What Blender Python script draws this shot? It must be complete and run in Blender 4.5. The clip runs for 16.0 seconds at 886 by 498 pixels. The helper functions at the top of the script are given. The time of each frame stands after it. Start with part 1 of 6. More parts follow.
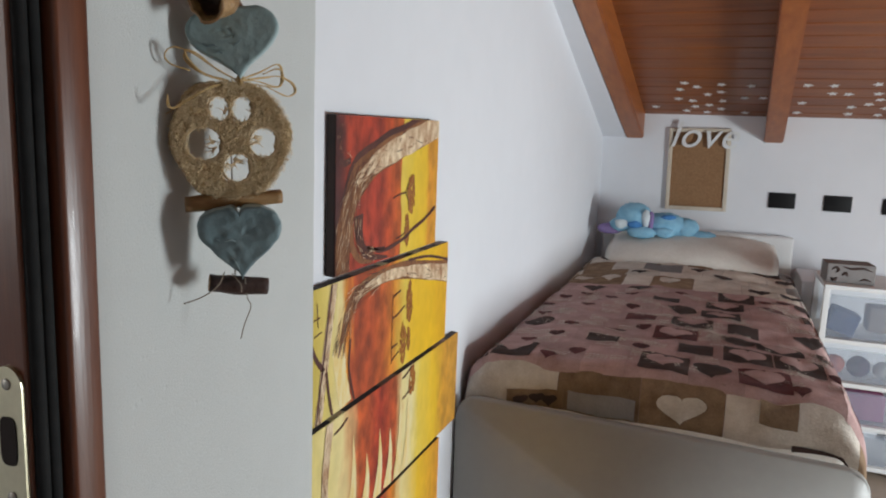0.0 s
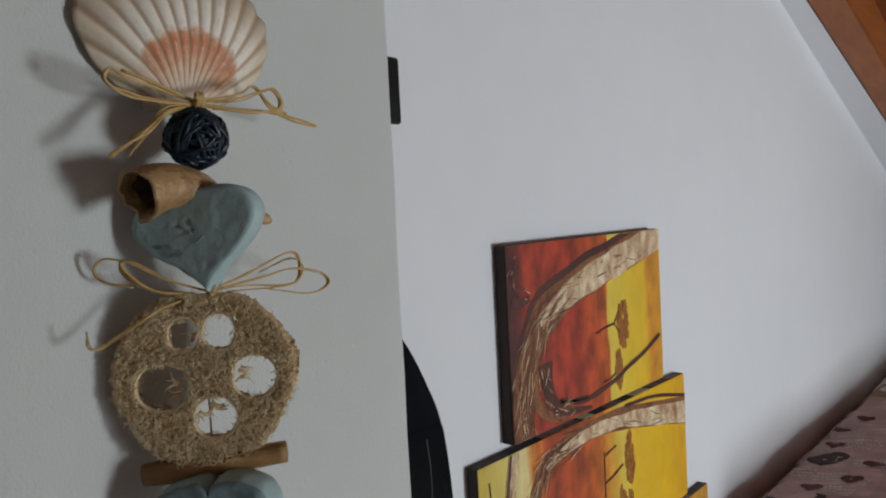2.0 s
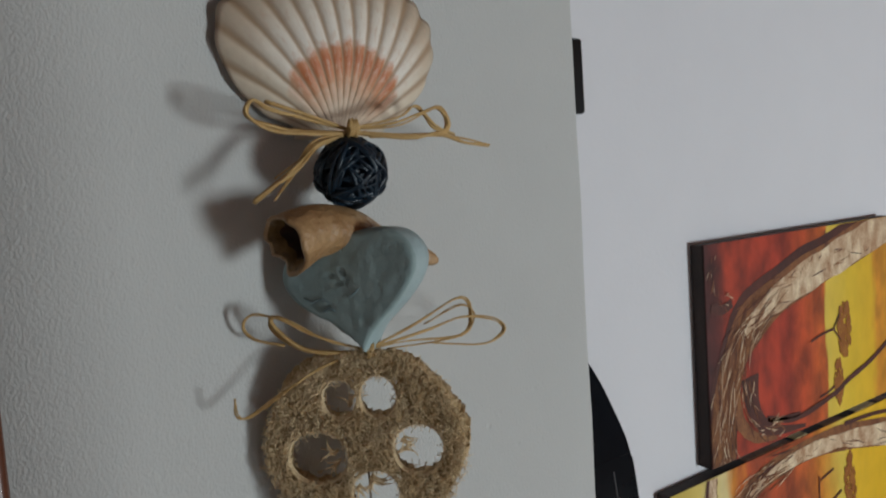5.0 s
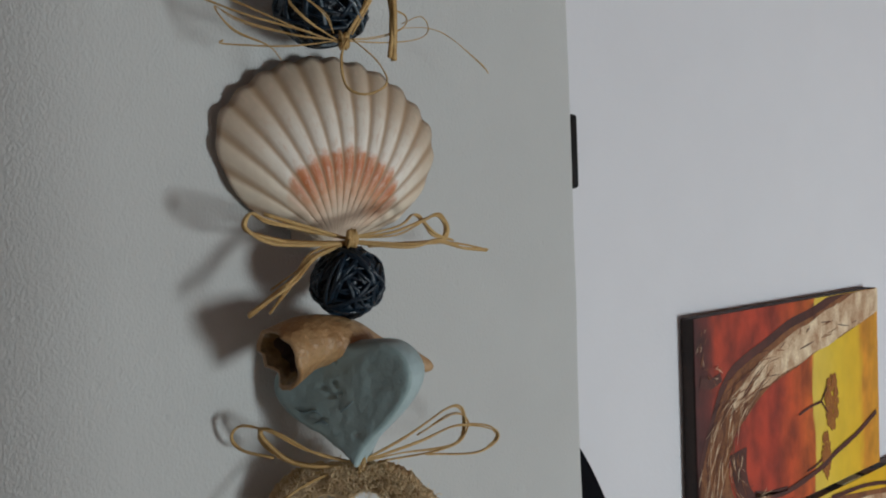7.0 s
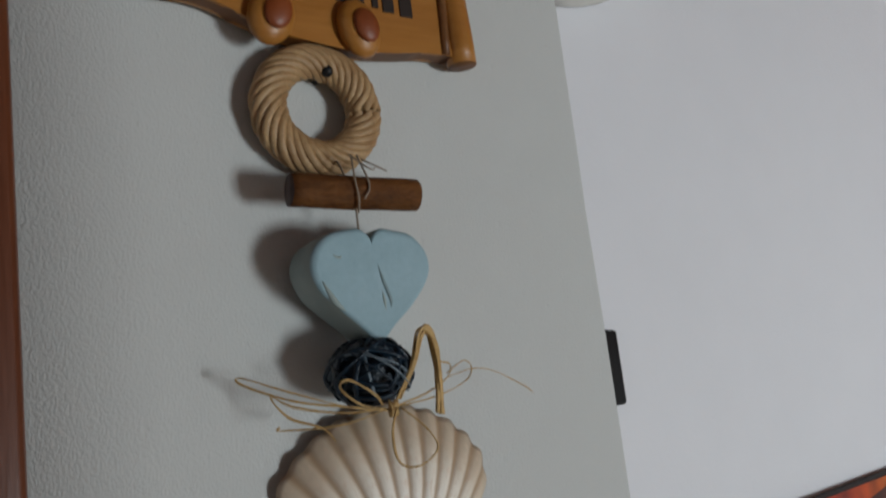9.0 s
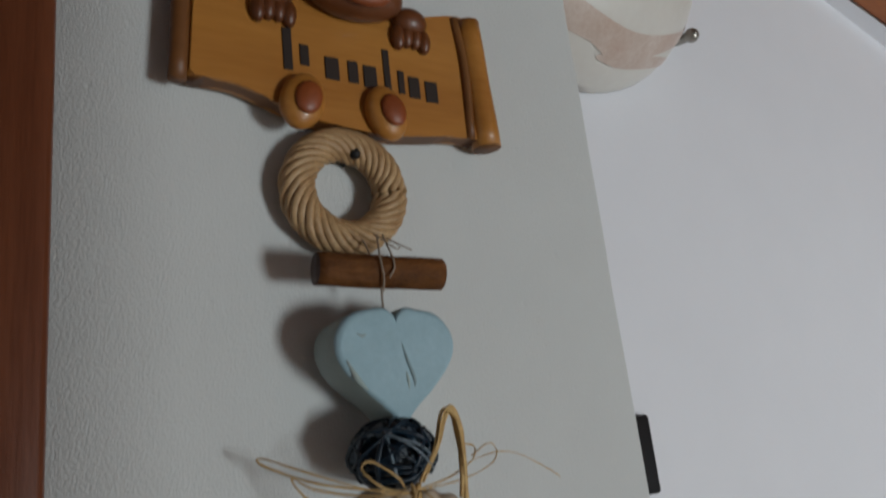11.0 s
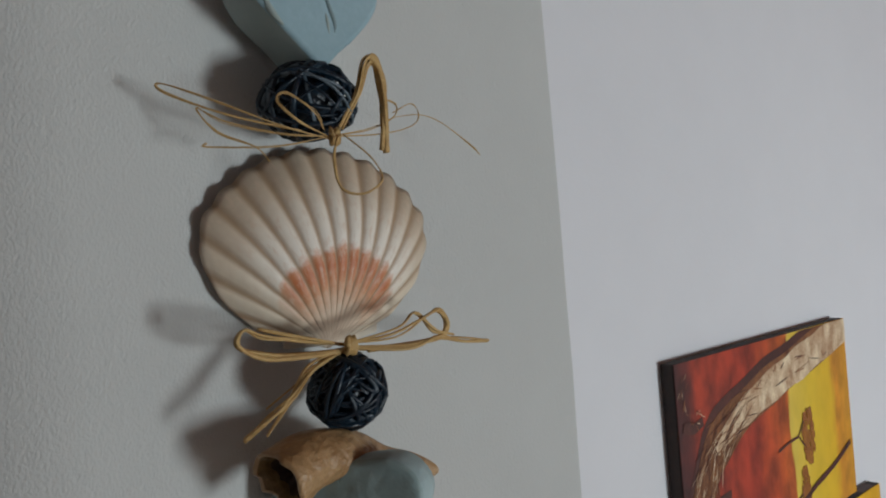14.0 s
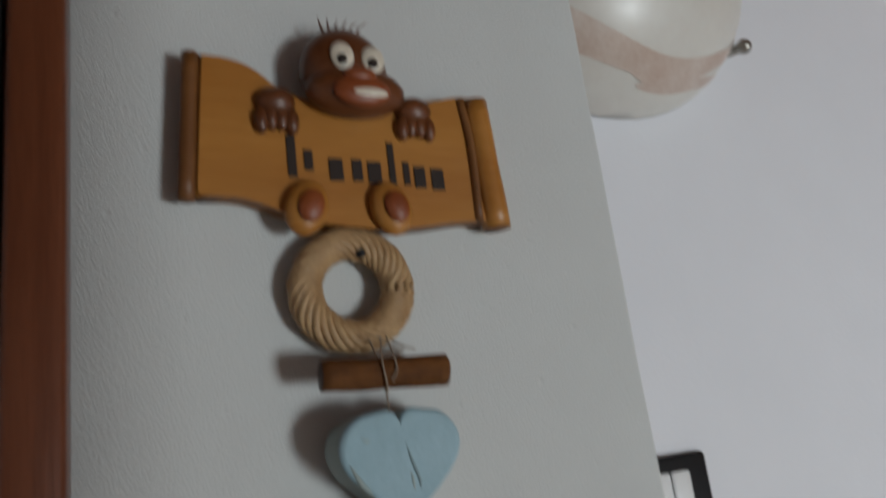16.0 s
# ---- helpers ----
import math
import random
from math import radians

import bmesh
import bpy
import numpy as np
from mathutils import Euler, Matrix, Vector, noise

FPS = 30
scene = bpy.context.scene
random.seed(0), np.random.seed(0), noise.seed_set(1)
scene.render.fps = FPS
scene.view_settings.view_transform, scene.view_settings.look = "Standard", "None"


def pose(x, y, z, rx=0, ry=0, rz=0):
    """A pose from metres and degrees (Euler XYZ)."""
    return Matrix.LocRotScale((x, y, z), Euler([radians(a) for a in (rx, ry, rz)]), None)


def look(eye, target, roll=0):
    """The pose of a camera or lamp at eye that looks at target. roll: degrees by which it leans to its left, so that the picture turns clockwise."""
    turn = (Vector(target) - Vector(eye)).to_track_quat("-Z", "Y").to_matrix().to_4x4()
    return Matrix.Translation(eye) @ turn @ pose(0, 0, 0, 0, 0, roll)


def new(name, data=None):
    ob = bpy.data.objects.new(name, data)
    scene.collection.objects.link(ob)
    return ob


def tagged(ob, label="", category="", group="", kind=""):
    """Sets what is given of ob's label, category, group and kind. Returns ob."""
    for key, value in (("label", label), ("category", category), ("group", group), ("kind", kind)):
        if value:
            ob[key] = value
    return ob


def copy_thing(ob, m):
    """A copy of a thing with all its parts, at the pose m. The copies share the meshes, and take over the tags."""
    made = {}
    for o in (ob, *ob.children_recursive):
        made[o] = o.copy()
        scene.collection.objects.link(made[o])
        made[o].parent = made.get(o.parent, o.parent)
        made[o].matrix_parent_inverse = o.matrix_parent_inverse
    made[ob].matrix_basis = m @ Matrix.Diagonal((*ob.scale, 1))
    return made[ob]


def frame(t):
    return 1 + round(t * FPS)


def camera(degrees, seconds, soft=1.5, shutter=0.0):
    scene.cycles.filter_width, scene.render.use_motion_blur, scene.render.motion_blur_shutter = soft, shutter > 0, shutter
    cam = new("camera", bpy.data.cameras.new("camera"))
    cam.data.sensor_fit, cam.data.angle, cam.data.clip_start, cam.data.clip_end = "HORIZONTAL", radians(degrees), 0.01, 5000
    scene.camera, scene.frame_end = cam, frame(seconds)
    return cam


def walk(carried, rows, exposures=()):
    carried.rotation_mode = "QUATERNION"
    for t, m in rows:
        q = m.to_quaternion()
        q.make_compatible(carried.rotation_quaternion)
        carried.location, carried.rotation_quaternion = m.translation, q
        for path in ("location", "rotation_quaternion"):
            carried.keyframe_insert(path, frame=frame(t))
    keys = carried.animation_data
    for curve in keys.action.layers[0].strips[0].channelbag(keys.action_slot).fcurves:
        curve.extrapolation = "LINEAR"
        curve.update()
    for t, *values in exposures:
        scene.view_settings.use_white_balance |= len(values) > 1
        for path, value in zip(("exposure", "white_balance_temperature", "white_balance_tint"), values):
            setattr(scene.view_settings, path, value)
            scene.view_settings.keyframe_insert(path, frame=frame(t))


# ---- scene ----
cam = camera(61.7, 16.0, soft=2.0, shutter=0.25)
# seconds, eye, target, roll
PATH = [
    (0, (0.0132, 0.0020, 1.2876), (-0.6764, 1.8525, 0.9714), 2.02),
    (0.5, (0.0112, 0.0334, 1.3012), (-0.6716, 1.8862, 0.9836), 0.78),
    (1, (0.0645, 0.1425, 1.3216), (-0.9948, 1.8238, 1.0953), 1.58),
    (1.5, (0.0665, 0.2118, 1.3462), (-1.2106, 1.7365, 1.1354), -2.02),
    (2, (0.0080, 0.2791, 1.3546), (-1.3121, 1.7783, 1.2552), -2.95),
    (2.5, (-0.0102, 0.3207, 1.3313), (-1.4514, 1.6879, 1.0999), -2.12),
    (3, (-0.0117, 0.3365, 1.2991), (-1.5809, 1.5150, 0.9134), -1.01),
    (3.5, (-0.0092, 0.3386, 1.3056), (-1.5945, 1.5007, 0.9365), -3.05),
    (4, (-0.0220, 0.3372, 1.3297), (-1.6105, 1.5060, 0.9973), -3.56),
    (4.5, (-0.0318, 0.3307, 1.3650), (-1.6323, 1.5039, 1.1164), -3.31),
    (5, (-0.0480, 0.3289, 1.3891), (-1.6814, 1.4720, 1.2298), -3.89),
    (5.2, (-0.0435, 0.3286, 1.3981), (-1.6827, 1.4668, 1.2664), -3.19),
    (7.3, (-0.0575, 0.3306, 1.4275), (-1.6645, 1.5193, 1.3590), -1.89),
    (7.5, (-0.0586, 0.3311, 1.4334), (-1.6641, 1.5210, 1.3528), -1.07),
    (8, (-0.0471, 0.3310, 1.4621), (-1.6394, 1.5396, 1.5242), -3.94),
    (8.5, (-0.0470, 0.3314, 1.4794), (-1.6653, 1.4977, 1.6229), -5.72),
    (9, (-0.0407, 0.3247, 1.5243), (-1.6826, 1.4318, 1.8043), -6.93),
    (9.2, (-0.0292, 0.3201, 1.5330), (-1.6577, 1.4277, 1.8811), -6.65),
    (10.2, (-0.0120, 0.3350, 1.5720), (-1.6203, 1.3292, 2.2239), -6.65),
    (11.3, (-0.0454, 0.3242, 1.5050), (-1.7066, 1.3872, 1.8376), -6.12),
    (11.5, (-0.0454, 0.3242, 1.5010), (-1.7212, 1.3965, 1.7056), -6.12),
    (12, (-0.0763, 0.3426, 1.4886), (-1.7553, 1.4198, 1.6326), -6.81),
    (12.5, (-0.0903, 0.3330, 1.4862), (-1.7206, 1.4838, 1.6194), -4.66),
    (13, (-0.0658, 0.3149, 1.4715), (-1.6851, 1.4826, 1.5913), -4.54),
    (13.5, (-0.0707, 0.3163, 1.4596), (-1.6662, 1.5212, 1.5119), -4.02),
    (14, (-0.0802, 0.3270, 1.4534), (-1.6199, 1.6034, 1.4609), -4.56),
    (14.5, (-0.0788, 0.3277, 1.4563), (-1.5880, 1.6399, 1.4808), -5.38),
    (15, (-0.0523, 0.3242, 1.4529), (-1.4831, 1.7215, 1.4725), -6.10),
    (15.5, (-0.0463, 0.3499, 1.4797), (-1.6844, 1.4935, 1.5720), -5.43),
    (16, (0.0034, 0.3592, 1.5695), (-1.7465, 1.1922, 2.0635), -7.47),
]
EXPOSURES = [(0.0, -0.08), (0.5, -0.18), (1.0, -0.28), (1.5, -0.47), (2.0, -0.54), (3.5, -0.57), (5.0, -0.55), (9.0, -0.45), (12.5, -0.47), (15.5, -0.57), (16.0, -0.46)]
walk(cam, [(t, look(eye, target, roll)) for t, eye, target, roll in PATH], EXPOSURES)

# ---------------------------------------------------------------- light
world = bpy.data.worlds.new("daylight")
scene.world = world
world.use_nodes = True
wn = world.node_tree.nodes
sky = wn.new("ShaderNodeTexSky")
sky.sky_type, sky.sun_disc, sky.sun_elevation, sky.sun_rotation = "NISHITA", False, radians(35), radians(200)
world.node_tree.links.new(sky.outputs[0], wn["Background"].inputs[0])
wn["Background"].inputs[1].default_value = 0.12

WINDOW_Y, WINDOW_Z = (1.35, 2.35), (0.20, 1.30)


def light_panel(name, at, turn, w, h, watts, colour):
    lamp = bpy.data.lights.new(name, "AREA")
    lamp.shape, lamp.size, lamp.size_y, lamp.energy, lamp.color = "RECTANGLE", w, h, watts, colour
    ob = new(name, lamp)
    ob.matrix_world = Matrix.Translation(at) @ turn
    return ob


light_panel("window_daylight", (2.36, 1.78, 0.72), pose(0, 0, 0, 0, 90, 0), 0.62, 0.52, 69, (0.875, 0.965, 1.0))

# added fill without a known source, brightens the jamb's face towards the hall
light_panel("hall_fill_light", (-1.86, -0.75, 1.45), pose(0, 0, 0, 0, -90, 0), 0.9, 0.7, 7, (1.0, 0.97, 0.93))


# ---------------------------------------------------------------- materials
def surface(name, a, b=None, scale=12.0, rough=0.6, metal=0.0, bump=0.0, bump_scale=200.0, stretch=(1, 1, 1), coat=0.0, piece=0.0, fine=0.35, spec=0.5):
    """Two colours mixed by noise at two scales, with relief. piece: how far single objects differ in value."""
    m = bpy.data.materials.new(name)
    m.use_nodes = True
    n, l = m.node_tree.nodes, m.node_tree.links
    bsdf = n["Principled BSDF"]
    b = b or tuple(c * 0.8 for c in a)
    co = n.new("ShaderNodeTexCoord")
    mp = n.new("ShaderNodeMapping")
    mp.inputs["Scale"].default_value = stretch
    l.new(co.outputs["Object"], mp.inputs["Vector"])
    big, small = n.new("ShaderNodeTexNoise"), n.new("ShaderNodeTexNoise")
    big.inputs["Scale"].default_value, small.inputs["Scale"].default_value = scale, scale * 9
    big.inputs["Detail"].default_value = small.inputs["Detail"].default_value = 4
    l.new(mp.outputs[0], big.inputs["Vector"])
    l.new(mp.outputs[0], small.inputs["Vector"])
    mixf = n.new("ShaderNodeMix")
    mixf.inputs[0].default_value = fine
    l.new(big.outputs["Fac"], mixf.inputs[2])
    l.new(small.outputs["Fac"], mixf.inputs[3])
    ramp = n.new("ShaderNodeValToRGB")
    ramp.color_ramp.elements[0].position, ramp.color_ramp.elements[1].position = 0.33, 0.67
    ramp.color_ramp.elements[0].color, ramp.color_ramp.elements[1].color = (*b, 1), (*a, 1)
    l.new(mixf.outputs[0], ramp.inputs[0])
    out = ramp.outputs[0]
    if piece:
        info, hsv, rng = n.new("ShaderNodeObjectInfo"), n.new("ShaderNodeHueSaturation"), n.new("ShaderNodeMapRange")
        rng.inputs[3].default_value, rng.inputs[4].default_value = 1 - piece, 1 + piece
        l.new(info.outputs["Random"], rng.inputs[0])
        l.new(rng.outputs[0], hsv.inputs["Value"])
        l.new(out, hsv.inputs["Color"])
        out = hsv.outputs[0]
    l.new(out, bsdf.inputs["Base Color"])
    rr = n.new("ShaderNodeMapRange")
    rr.inputs[3].default_value, rr.inputs[4].default_value = max(rough - 0.08, 0.03), min(rough + 0.08, 1)
    l.new(small.outputs["Fac"], rr.inputs[0])
    l.new(rr.outputs[0], bsdf.inputs["Roughness"])
    bsdf.inputs["Metallic"].default_value = metal
    bsdf.inputs["Coat Weight"].default_value = coat
    bsdf.inputs["Specular IOR Level"].default_value = spec
    if bump:
        relief, bn = n.new("ShaderNodeTexNoise"), n.new("ShaderNodeBump")
        relief.inputs["Scale"].default_value, relief.inputs["Detail"].default_value = bump_scale, 5
        l.new(mp.outputs[0], relief.inputs["Vector"])
        l.new(relief.outputs["Fac"], bn.inputs["Height"])
        bn.inputs["Strength"].default_value, bn.inputs["Distance"].default_value = bump, 0.004
        l.new(bn.outputs[0], bsdf.inputs["Normal"])
    return m


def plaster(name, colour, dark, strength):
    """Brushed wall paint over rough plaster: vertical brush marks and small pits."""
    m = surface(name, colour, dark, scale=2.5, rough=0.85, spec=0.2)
    n, l = m.node_tree.nodes, m.node_tree.links
    co, mp, mp2 = n.new("ShaderNodeTexCoord"), n.new("ShaderNodeMapping"), n.new("ShaderNodeMapping")
    mp.inputs["Scale"].default_value, mp2.inputs["Scale"].default_value = (1, 1, 0.7), (1, 1, 0.85)
    brush, pits, lump = n.new("ShaderNodeTexNoise"), n.new("ShaderNodeTexVoronoi"), n.new("ShaderNodeTexNoise")
    brush.inputs["Scale"].default_value, brush.inputs["Detail"].default_value = 900, 3
    pits.inputs["Scale"].default_value = 150
    lump.inputs["Scale"].default_value, lump.inputs["Detail"].default_value = 190, 5
    l.new(co.outputs["Object"], mp.inputs[0])
    l.new(co.outputs["Object"], mp2.inputs[0])
    l.new(mp.outputs[0], brush.inputs["Vector"])
    l.new(mp2.outputs[0], pits.inputs["Vector"])
    l.new(mp2.outputs[0], lump.inputs["Vector"])
    pit = n.new("ShaderNodeMapRange")
    pit.inputs[1].default_value, pit.inputs[2].default_value, pit.inputs[3].default_value, pit.inputs[4].default_value = 0.12, 0.50, -2.6, 0.0
    l.new(pits.outputs["Distance"], pit.inputs[0])
    # only a few cells hold a pit
    gate, pick = n.new("ShaderNodeMath"), n.new("ShaderNodeSeparateColor")
    gate.operation = "GREATER_THAN"
    gate.inputs[1].default_value = 0.87
    l.new(pits.outputs["Color"], pick.inputs[0])
    l.new(pick.outputs[0], gate.inputs[0])
    mul, add, add2 = n.new("ShaderNodeMath"), n.new("ShaderNodeMath"), n.new("ShaderNodeMath")
    mul.operation = "MULTIPLY"
    l.new(pit.outputs[0], mul.inputs[0])
    l.new(gate.outputs[0], mul.inputs[1])
    l.new(brush.outputs["Fac"], add.inputs[0])
    l.new(mul.outputs[0], add.inputs[1])
    add2.operation = "MULTIPLY_ADD"
    add2.inputs[1].default_value = 0.30
    l.new(lump.outputs["Fac"], add2.inputs[0])
    l.new(add.outputs[0], add2.inputs[2])
    bn = n.new("ShaderNodeBump")
    bn.inputs["Strength"].default_value, bn.inputs["Distance"].default_value = strength, 0.0022
    l.new(add2.outputs[0], bn.inputs["Height"])
    l.new(bn.outputs[0], n["Principled BSDF"].inputs["Normal"])
    return m


def painted(name, stops, streak=0.05):
    """A canvas print: bands of colour from one side to the other, with brushy streaks along them."""
    m = bpy.data.materials.new(name)
    m.use_nodes = True
    n, l = m.node_tree.nodes, m.node_tree.links
    co, mp = n.new("ShaderNodeTexCoord"), n.new("ShaderNodeMapping")
    mp.inputs["Scale"].default_value = (1, 22, 7)
    noise1, noise2 = n.new("ShaderNodeTexNoise"), n.new("ShaderNodeTexNoise")
    noise1.inputs["Scale"].default_value, noise1.inputs["Detail"].default_value = 1.6, 8
    noise2.inputs["Scale"].default_value, noise2.inputs["Detail"].default_value = 3.2, 6
    l.new(co.outputs["Object"], mp.inputs[0])
    l.new(mp.outputs[0], noise1.inputs["Vector"])
    mp2 = n.new("ShaderNodeMapping")
    mp2.inputs["Scale"].default_value = (1, 10, 7)
    l.new(co.outputs["Object"], mp2.inputs[0])
    l.new(mp2.outputs[0], noise2.inputs["Vector"])
    sep = n.new("ShaderNodeSeparateXYZ")
    l.new(co.outputs["Generated"], sep.inputs[0])
    rng, add = n.new("ShaderNodeMapRange"), n.new("ShaderNodeMath")
    rng.inputs[3].default_value, rng.inputs[4].default_value = -streak, streak
    l.new(noise1.outputs["Fac"], rng.inputs[0])
    l.new(sep.outputs["Y"], add.inputs[0])
    l.new(rng.outputs[0], add.inputs[1])
    ramp = n.new("ShaderNodeValToRGB")
    els = ramp.color_ramp.elements
    els[0].position, els[0].color = stops[0][0], (*stops[0][1], 1)
    els[1].position, els[1].color = stops[-1][0], (*stops[-1][1], 1)
    for p, c in stops[1:-1]:
        els.new(p).color = (*c, 1)
    l.new(add.outputs[0], ramp.inputs[0])
    hsv, rv = n.new("ShaderNodeHueSaturation"), n.new("ShaderNodeMapRange")
    rv.inputs[1].default_value, rv.inputs[2].default_value, rv.inputs[3].default_value, rv.inputs[4].default_value = 0.34, 0.66, 0.52, 1.30
    l.new(noise2.outputs["Fac"], rv.inputs[0])
    tone, calm, settle = n.new("ShaderNodeSeparateColor"), n.new("ShaderNodeMapRange"), n.new("ShaderNodeMix")
    calm.inputs[1].default_value, calm.inputs[2].default_value, calm.inputs[4].default_value = 0.10, 0.45, 0.82
    settle.inputs[3].default_value = 1.0
    l.new(ramp.outputs[0], tone.inputs[0])
    l.new(tone.outputs[1], calm.inputs[0])
    l.new(calm.outputs[0], settle.inputs[0])
    l.new(rv.outputs[0], settle.inputs[2])
    l.new(settle.outputs[0], hsv.inputs["Value"])
    l.new(ramp.outputs[0], hsv.inputs["Color"])
    l.new(hsv.outputs[0], n["Principled BSDF"].inputs["Base Color"])
    n["Principled BSDF"].inputs["Roughness"].default_value = 0.55
    weave, bn = n.new("ShaderNodeTexNoise"), n.new("ShaderNodeBump")
    weave.inputs["Scale"].default_value = 900
    l.new(co.outputs["Object"], weave.inputs["Vector"])
    l.new(weave.outputs["Fac"], bn.inputs["Height"])
    bn.inputs["Strength"].default_value, bn.inputs["Distance"].default_value = 0.25, 0.001
    l.new(bn.outputs[0], n["Principled BSDF"].inputs["Normal"])
    return m


# Pier white is darkened, smooth white bluish: differences in light put into the paint colour.
WALL = plaster("dimmed_white_wall_paint", (0.598, 0.610, 0.598), (0.558, 0.566, 0.554), 0.30)
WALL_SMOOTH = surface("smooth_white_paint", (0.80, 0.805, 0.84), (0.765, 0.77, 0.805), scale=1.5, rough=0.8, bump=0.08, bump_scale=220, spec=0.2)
DOOR_WOOD = surface("mahogany_varnish", (0.15, 0.046, 0.019), (0.085, 0.024, 0.010), scale=14, rough=0.34, stretch=(6, 6, 0.35), coat=0.06, bump=0.05, bump_scale=80)
RUBBER = surface("black_rubber", (0.012, 0.012, 0.012), (0.02, 0.02, 0.02), rough=0.85, spec=0.15)
BRASS = surface("pale_brass", (0.72, 0.66, 0.47), (0.62, 0.55, 0.38), scale=30, rough=0.32, metal=1.0)
DARK_HOLE = surface("dark_slot", (0.02, 0.012, 0.01), rough=0.9)
STEEL = surface("dull_steel", (0.42, 0.40, 0.36), (0.3, 0.28, 0.25), rough=0.4, metal=1.0)
PINE = surface("stained_pine", (0.275, 0.083, 0.018), (0.165, 0.043, 0.009), scale=7, rough=0.45, stretch=(0.5, 5, 5), coat=0.15, bump=0.12, bump_scale=60)
BEAM = surface("stained_beam", (0.39, 0.12, 0.026), (0.25, 0.066, 0.014), scale=6, rough=0.45, stretch=(6, 0.5, 6), coat=0.15, bump=0.12, bump_scale=60)
FLOOR = surface("floor_tiles", (0.42, 0.33, 0.26), (0.34, 0.27, 0.21), scale=5, rough=0.4)
SOAP = surface("pale_blue_soap", (0.33, 0.47, 0.53), (0.27, 0.40, 0.45), scale=45, rough=0.62, bump=0.18, bump_scale=160, spec=0.35)
# Darker faces and paler sides of one soap: light and shade put into colour.
SOAP_DARK = surface("shaded_slate_blue_soap", (0.215, 0.295, 0.310), (0.150, 0.215, 0.232), scale=26, rough=0.45, bump=0.3, bump_scale=140, spec=0.4)
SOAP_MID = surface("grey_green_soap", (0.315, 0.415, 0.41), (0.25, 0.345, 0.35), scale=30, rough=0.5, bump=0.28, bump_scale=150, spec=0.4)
SOAP_PALE = surface("lit_grey_blue_soap", (0.40, 0.50, 0.51), (0.32, 0.43, 0.45), scale=45, rough=0.62, bump=0.25, bump_scale=150, spec=0.3)
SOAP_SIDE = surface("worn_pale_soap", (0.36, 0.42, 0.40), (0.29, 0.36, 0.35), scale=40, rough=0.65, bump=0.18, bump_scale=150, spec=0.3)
RAFFIA = surface("straw_raffia", (0.64, 0.43, 0.18), (0.42, 0.25, 0.085), scale=60, rough=0.6, stretch=(1, 1, 3), bump=0.3, bump_scale=500)
LOOFAH = surface("loofah_fibre", (0.88, 0.70, 0.45), (0.70, 0.51, 0.28), scale=90, rough=0.75, bump=0.4, bump_scale=600)
LOOFAH_CORE = surface("loofah_core", (0.70, 0.50, 0.27), (0.46, 0.30, 0.14), scale=120, rough=0.85, bump=0.9, bump_scale=420)
RATTAN_DARK = surface("navy_rattan", (0.008, 0.026, 0.045), (0.003, 0.008, 0.016), scale=120, rough=0.36, spec=0.45, bump=0.2, bump_scale=500)
RATTAN_GREY = surface("grey_blue_rattan", (0.19, 0.235, 0.27), (0.045, 0.075, 0.10), scale=110, rough=0.42, bump=0.2, bump_scale=500)
WICKER = surface("peeled_wicker", (0.52, 0.34, 0.17), (0.30, 0.17, 0.075), scale=70, rough=0.5, bump=0.25, bump_scale=300)
CINNAMON = surface("cinnamon_bark", (0.175, 0.066, 0.016), (0.070, 0.026, 0.008), scale=90, rough=0.72, spec=0.2, stretch=(0.6, 1.4, 1.4), bump=0.7, bump_scale=150)
TWIG = surface("tan_twig", (0.36, 0.20, 0.075), (0.19, 0.09, 0.03), scale=45, rough=0.6, stretch=(0.5, 2, 2), bump=0.4, bump_scale=160)
BARK = surface("dark_bark", (0.06, 0.026, 0.018), (0.03, 0.013, 0.01), scale=60, rough=0.6, bump=0.4, bump_scale=180)
CUT_WOOD = surface("cut_wood", (0.36, 0.21, 0.10), (0.25, 0.13, 0.06), scale=120, rough=0.7)
SEASHELL = surface("tan_seashell", (0.50, 0.315, 0.155), (0.27, 0.14, 0.055), scale=60, rough=0.45, bump=0.6, bump_scale=170)
SHELL_DARK = surface("brown_seashell_mouth", (0.07, 0.032, 0.013), (0.022, 0.010, 0.005), scale=60, rough=0.55)
SHELL_FLESH = surface("ochre_seashell_lining", (0.26, 0.155, 0.045), (0.10, 0.05, 0.016), scale=140, rough=0.5, bump=0.5, bump_scale=220)
STRING = surface("grey_brown_string", (0.33, 0.27, 0.21), (0.18, 0.13, 0.09), rough=0.8)
SIGN_WOOD = surface("honey_wood", (0.44, 0.19, 0.036), (0.33, 0.125, 0.02), scale=9, rough=0.42, stretch=(0.5, 4, 4), coat=0.2, bump=0.1, bump_scale=70)
SIGN_EDGE = surface("burnt_and_shaded_wood", (0.19, 0.075, 0.018), (0.12, 0.042, 0.01), scale=20, rough=0.5)
SIGN_MARK = surface("burnt_marks", (0.02, 0.010, 0.006), rough=0.7)
FIGURE = surface("russet_wood", (0.14, 0.042, 0.011), (0.085, 0.024, 0.006), scale=25, rough=0.4, coat=0.2)
FIGURE_RED = surface("red_brown_wood", (0.25, 0.06, 0.014), (0.18, 0.04, 0.01), scale=30, rough=0.45)
IVORY = surface("ivory_paint", (0.72, 0.66, 0.56), (0.6, 0.53, 0.42), scale=50, rough=0.4)
BLACK_PLASTIC = surface("black_gloss_plastic", (0.004, 0.005, 0.007), (0.006, 0.007, 0.010), scale=20, rough=0.16, coat=0.0, spec=0.10)
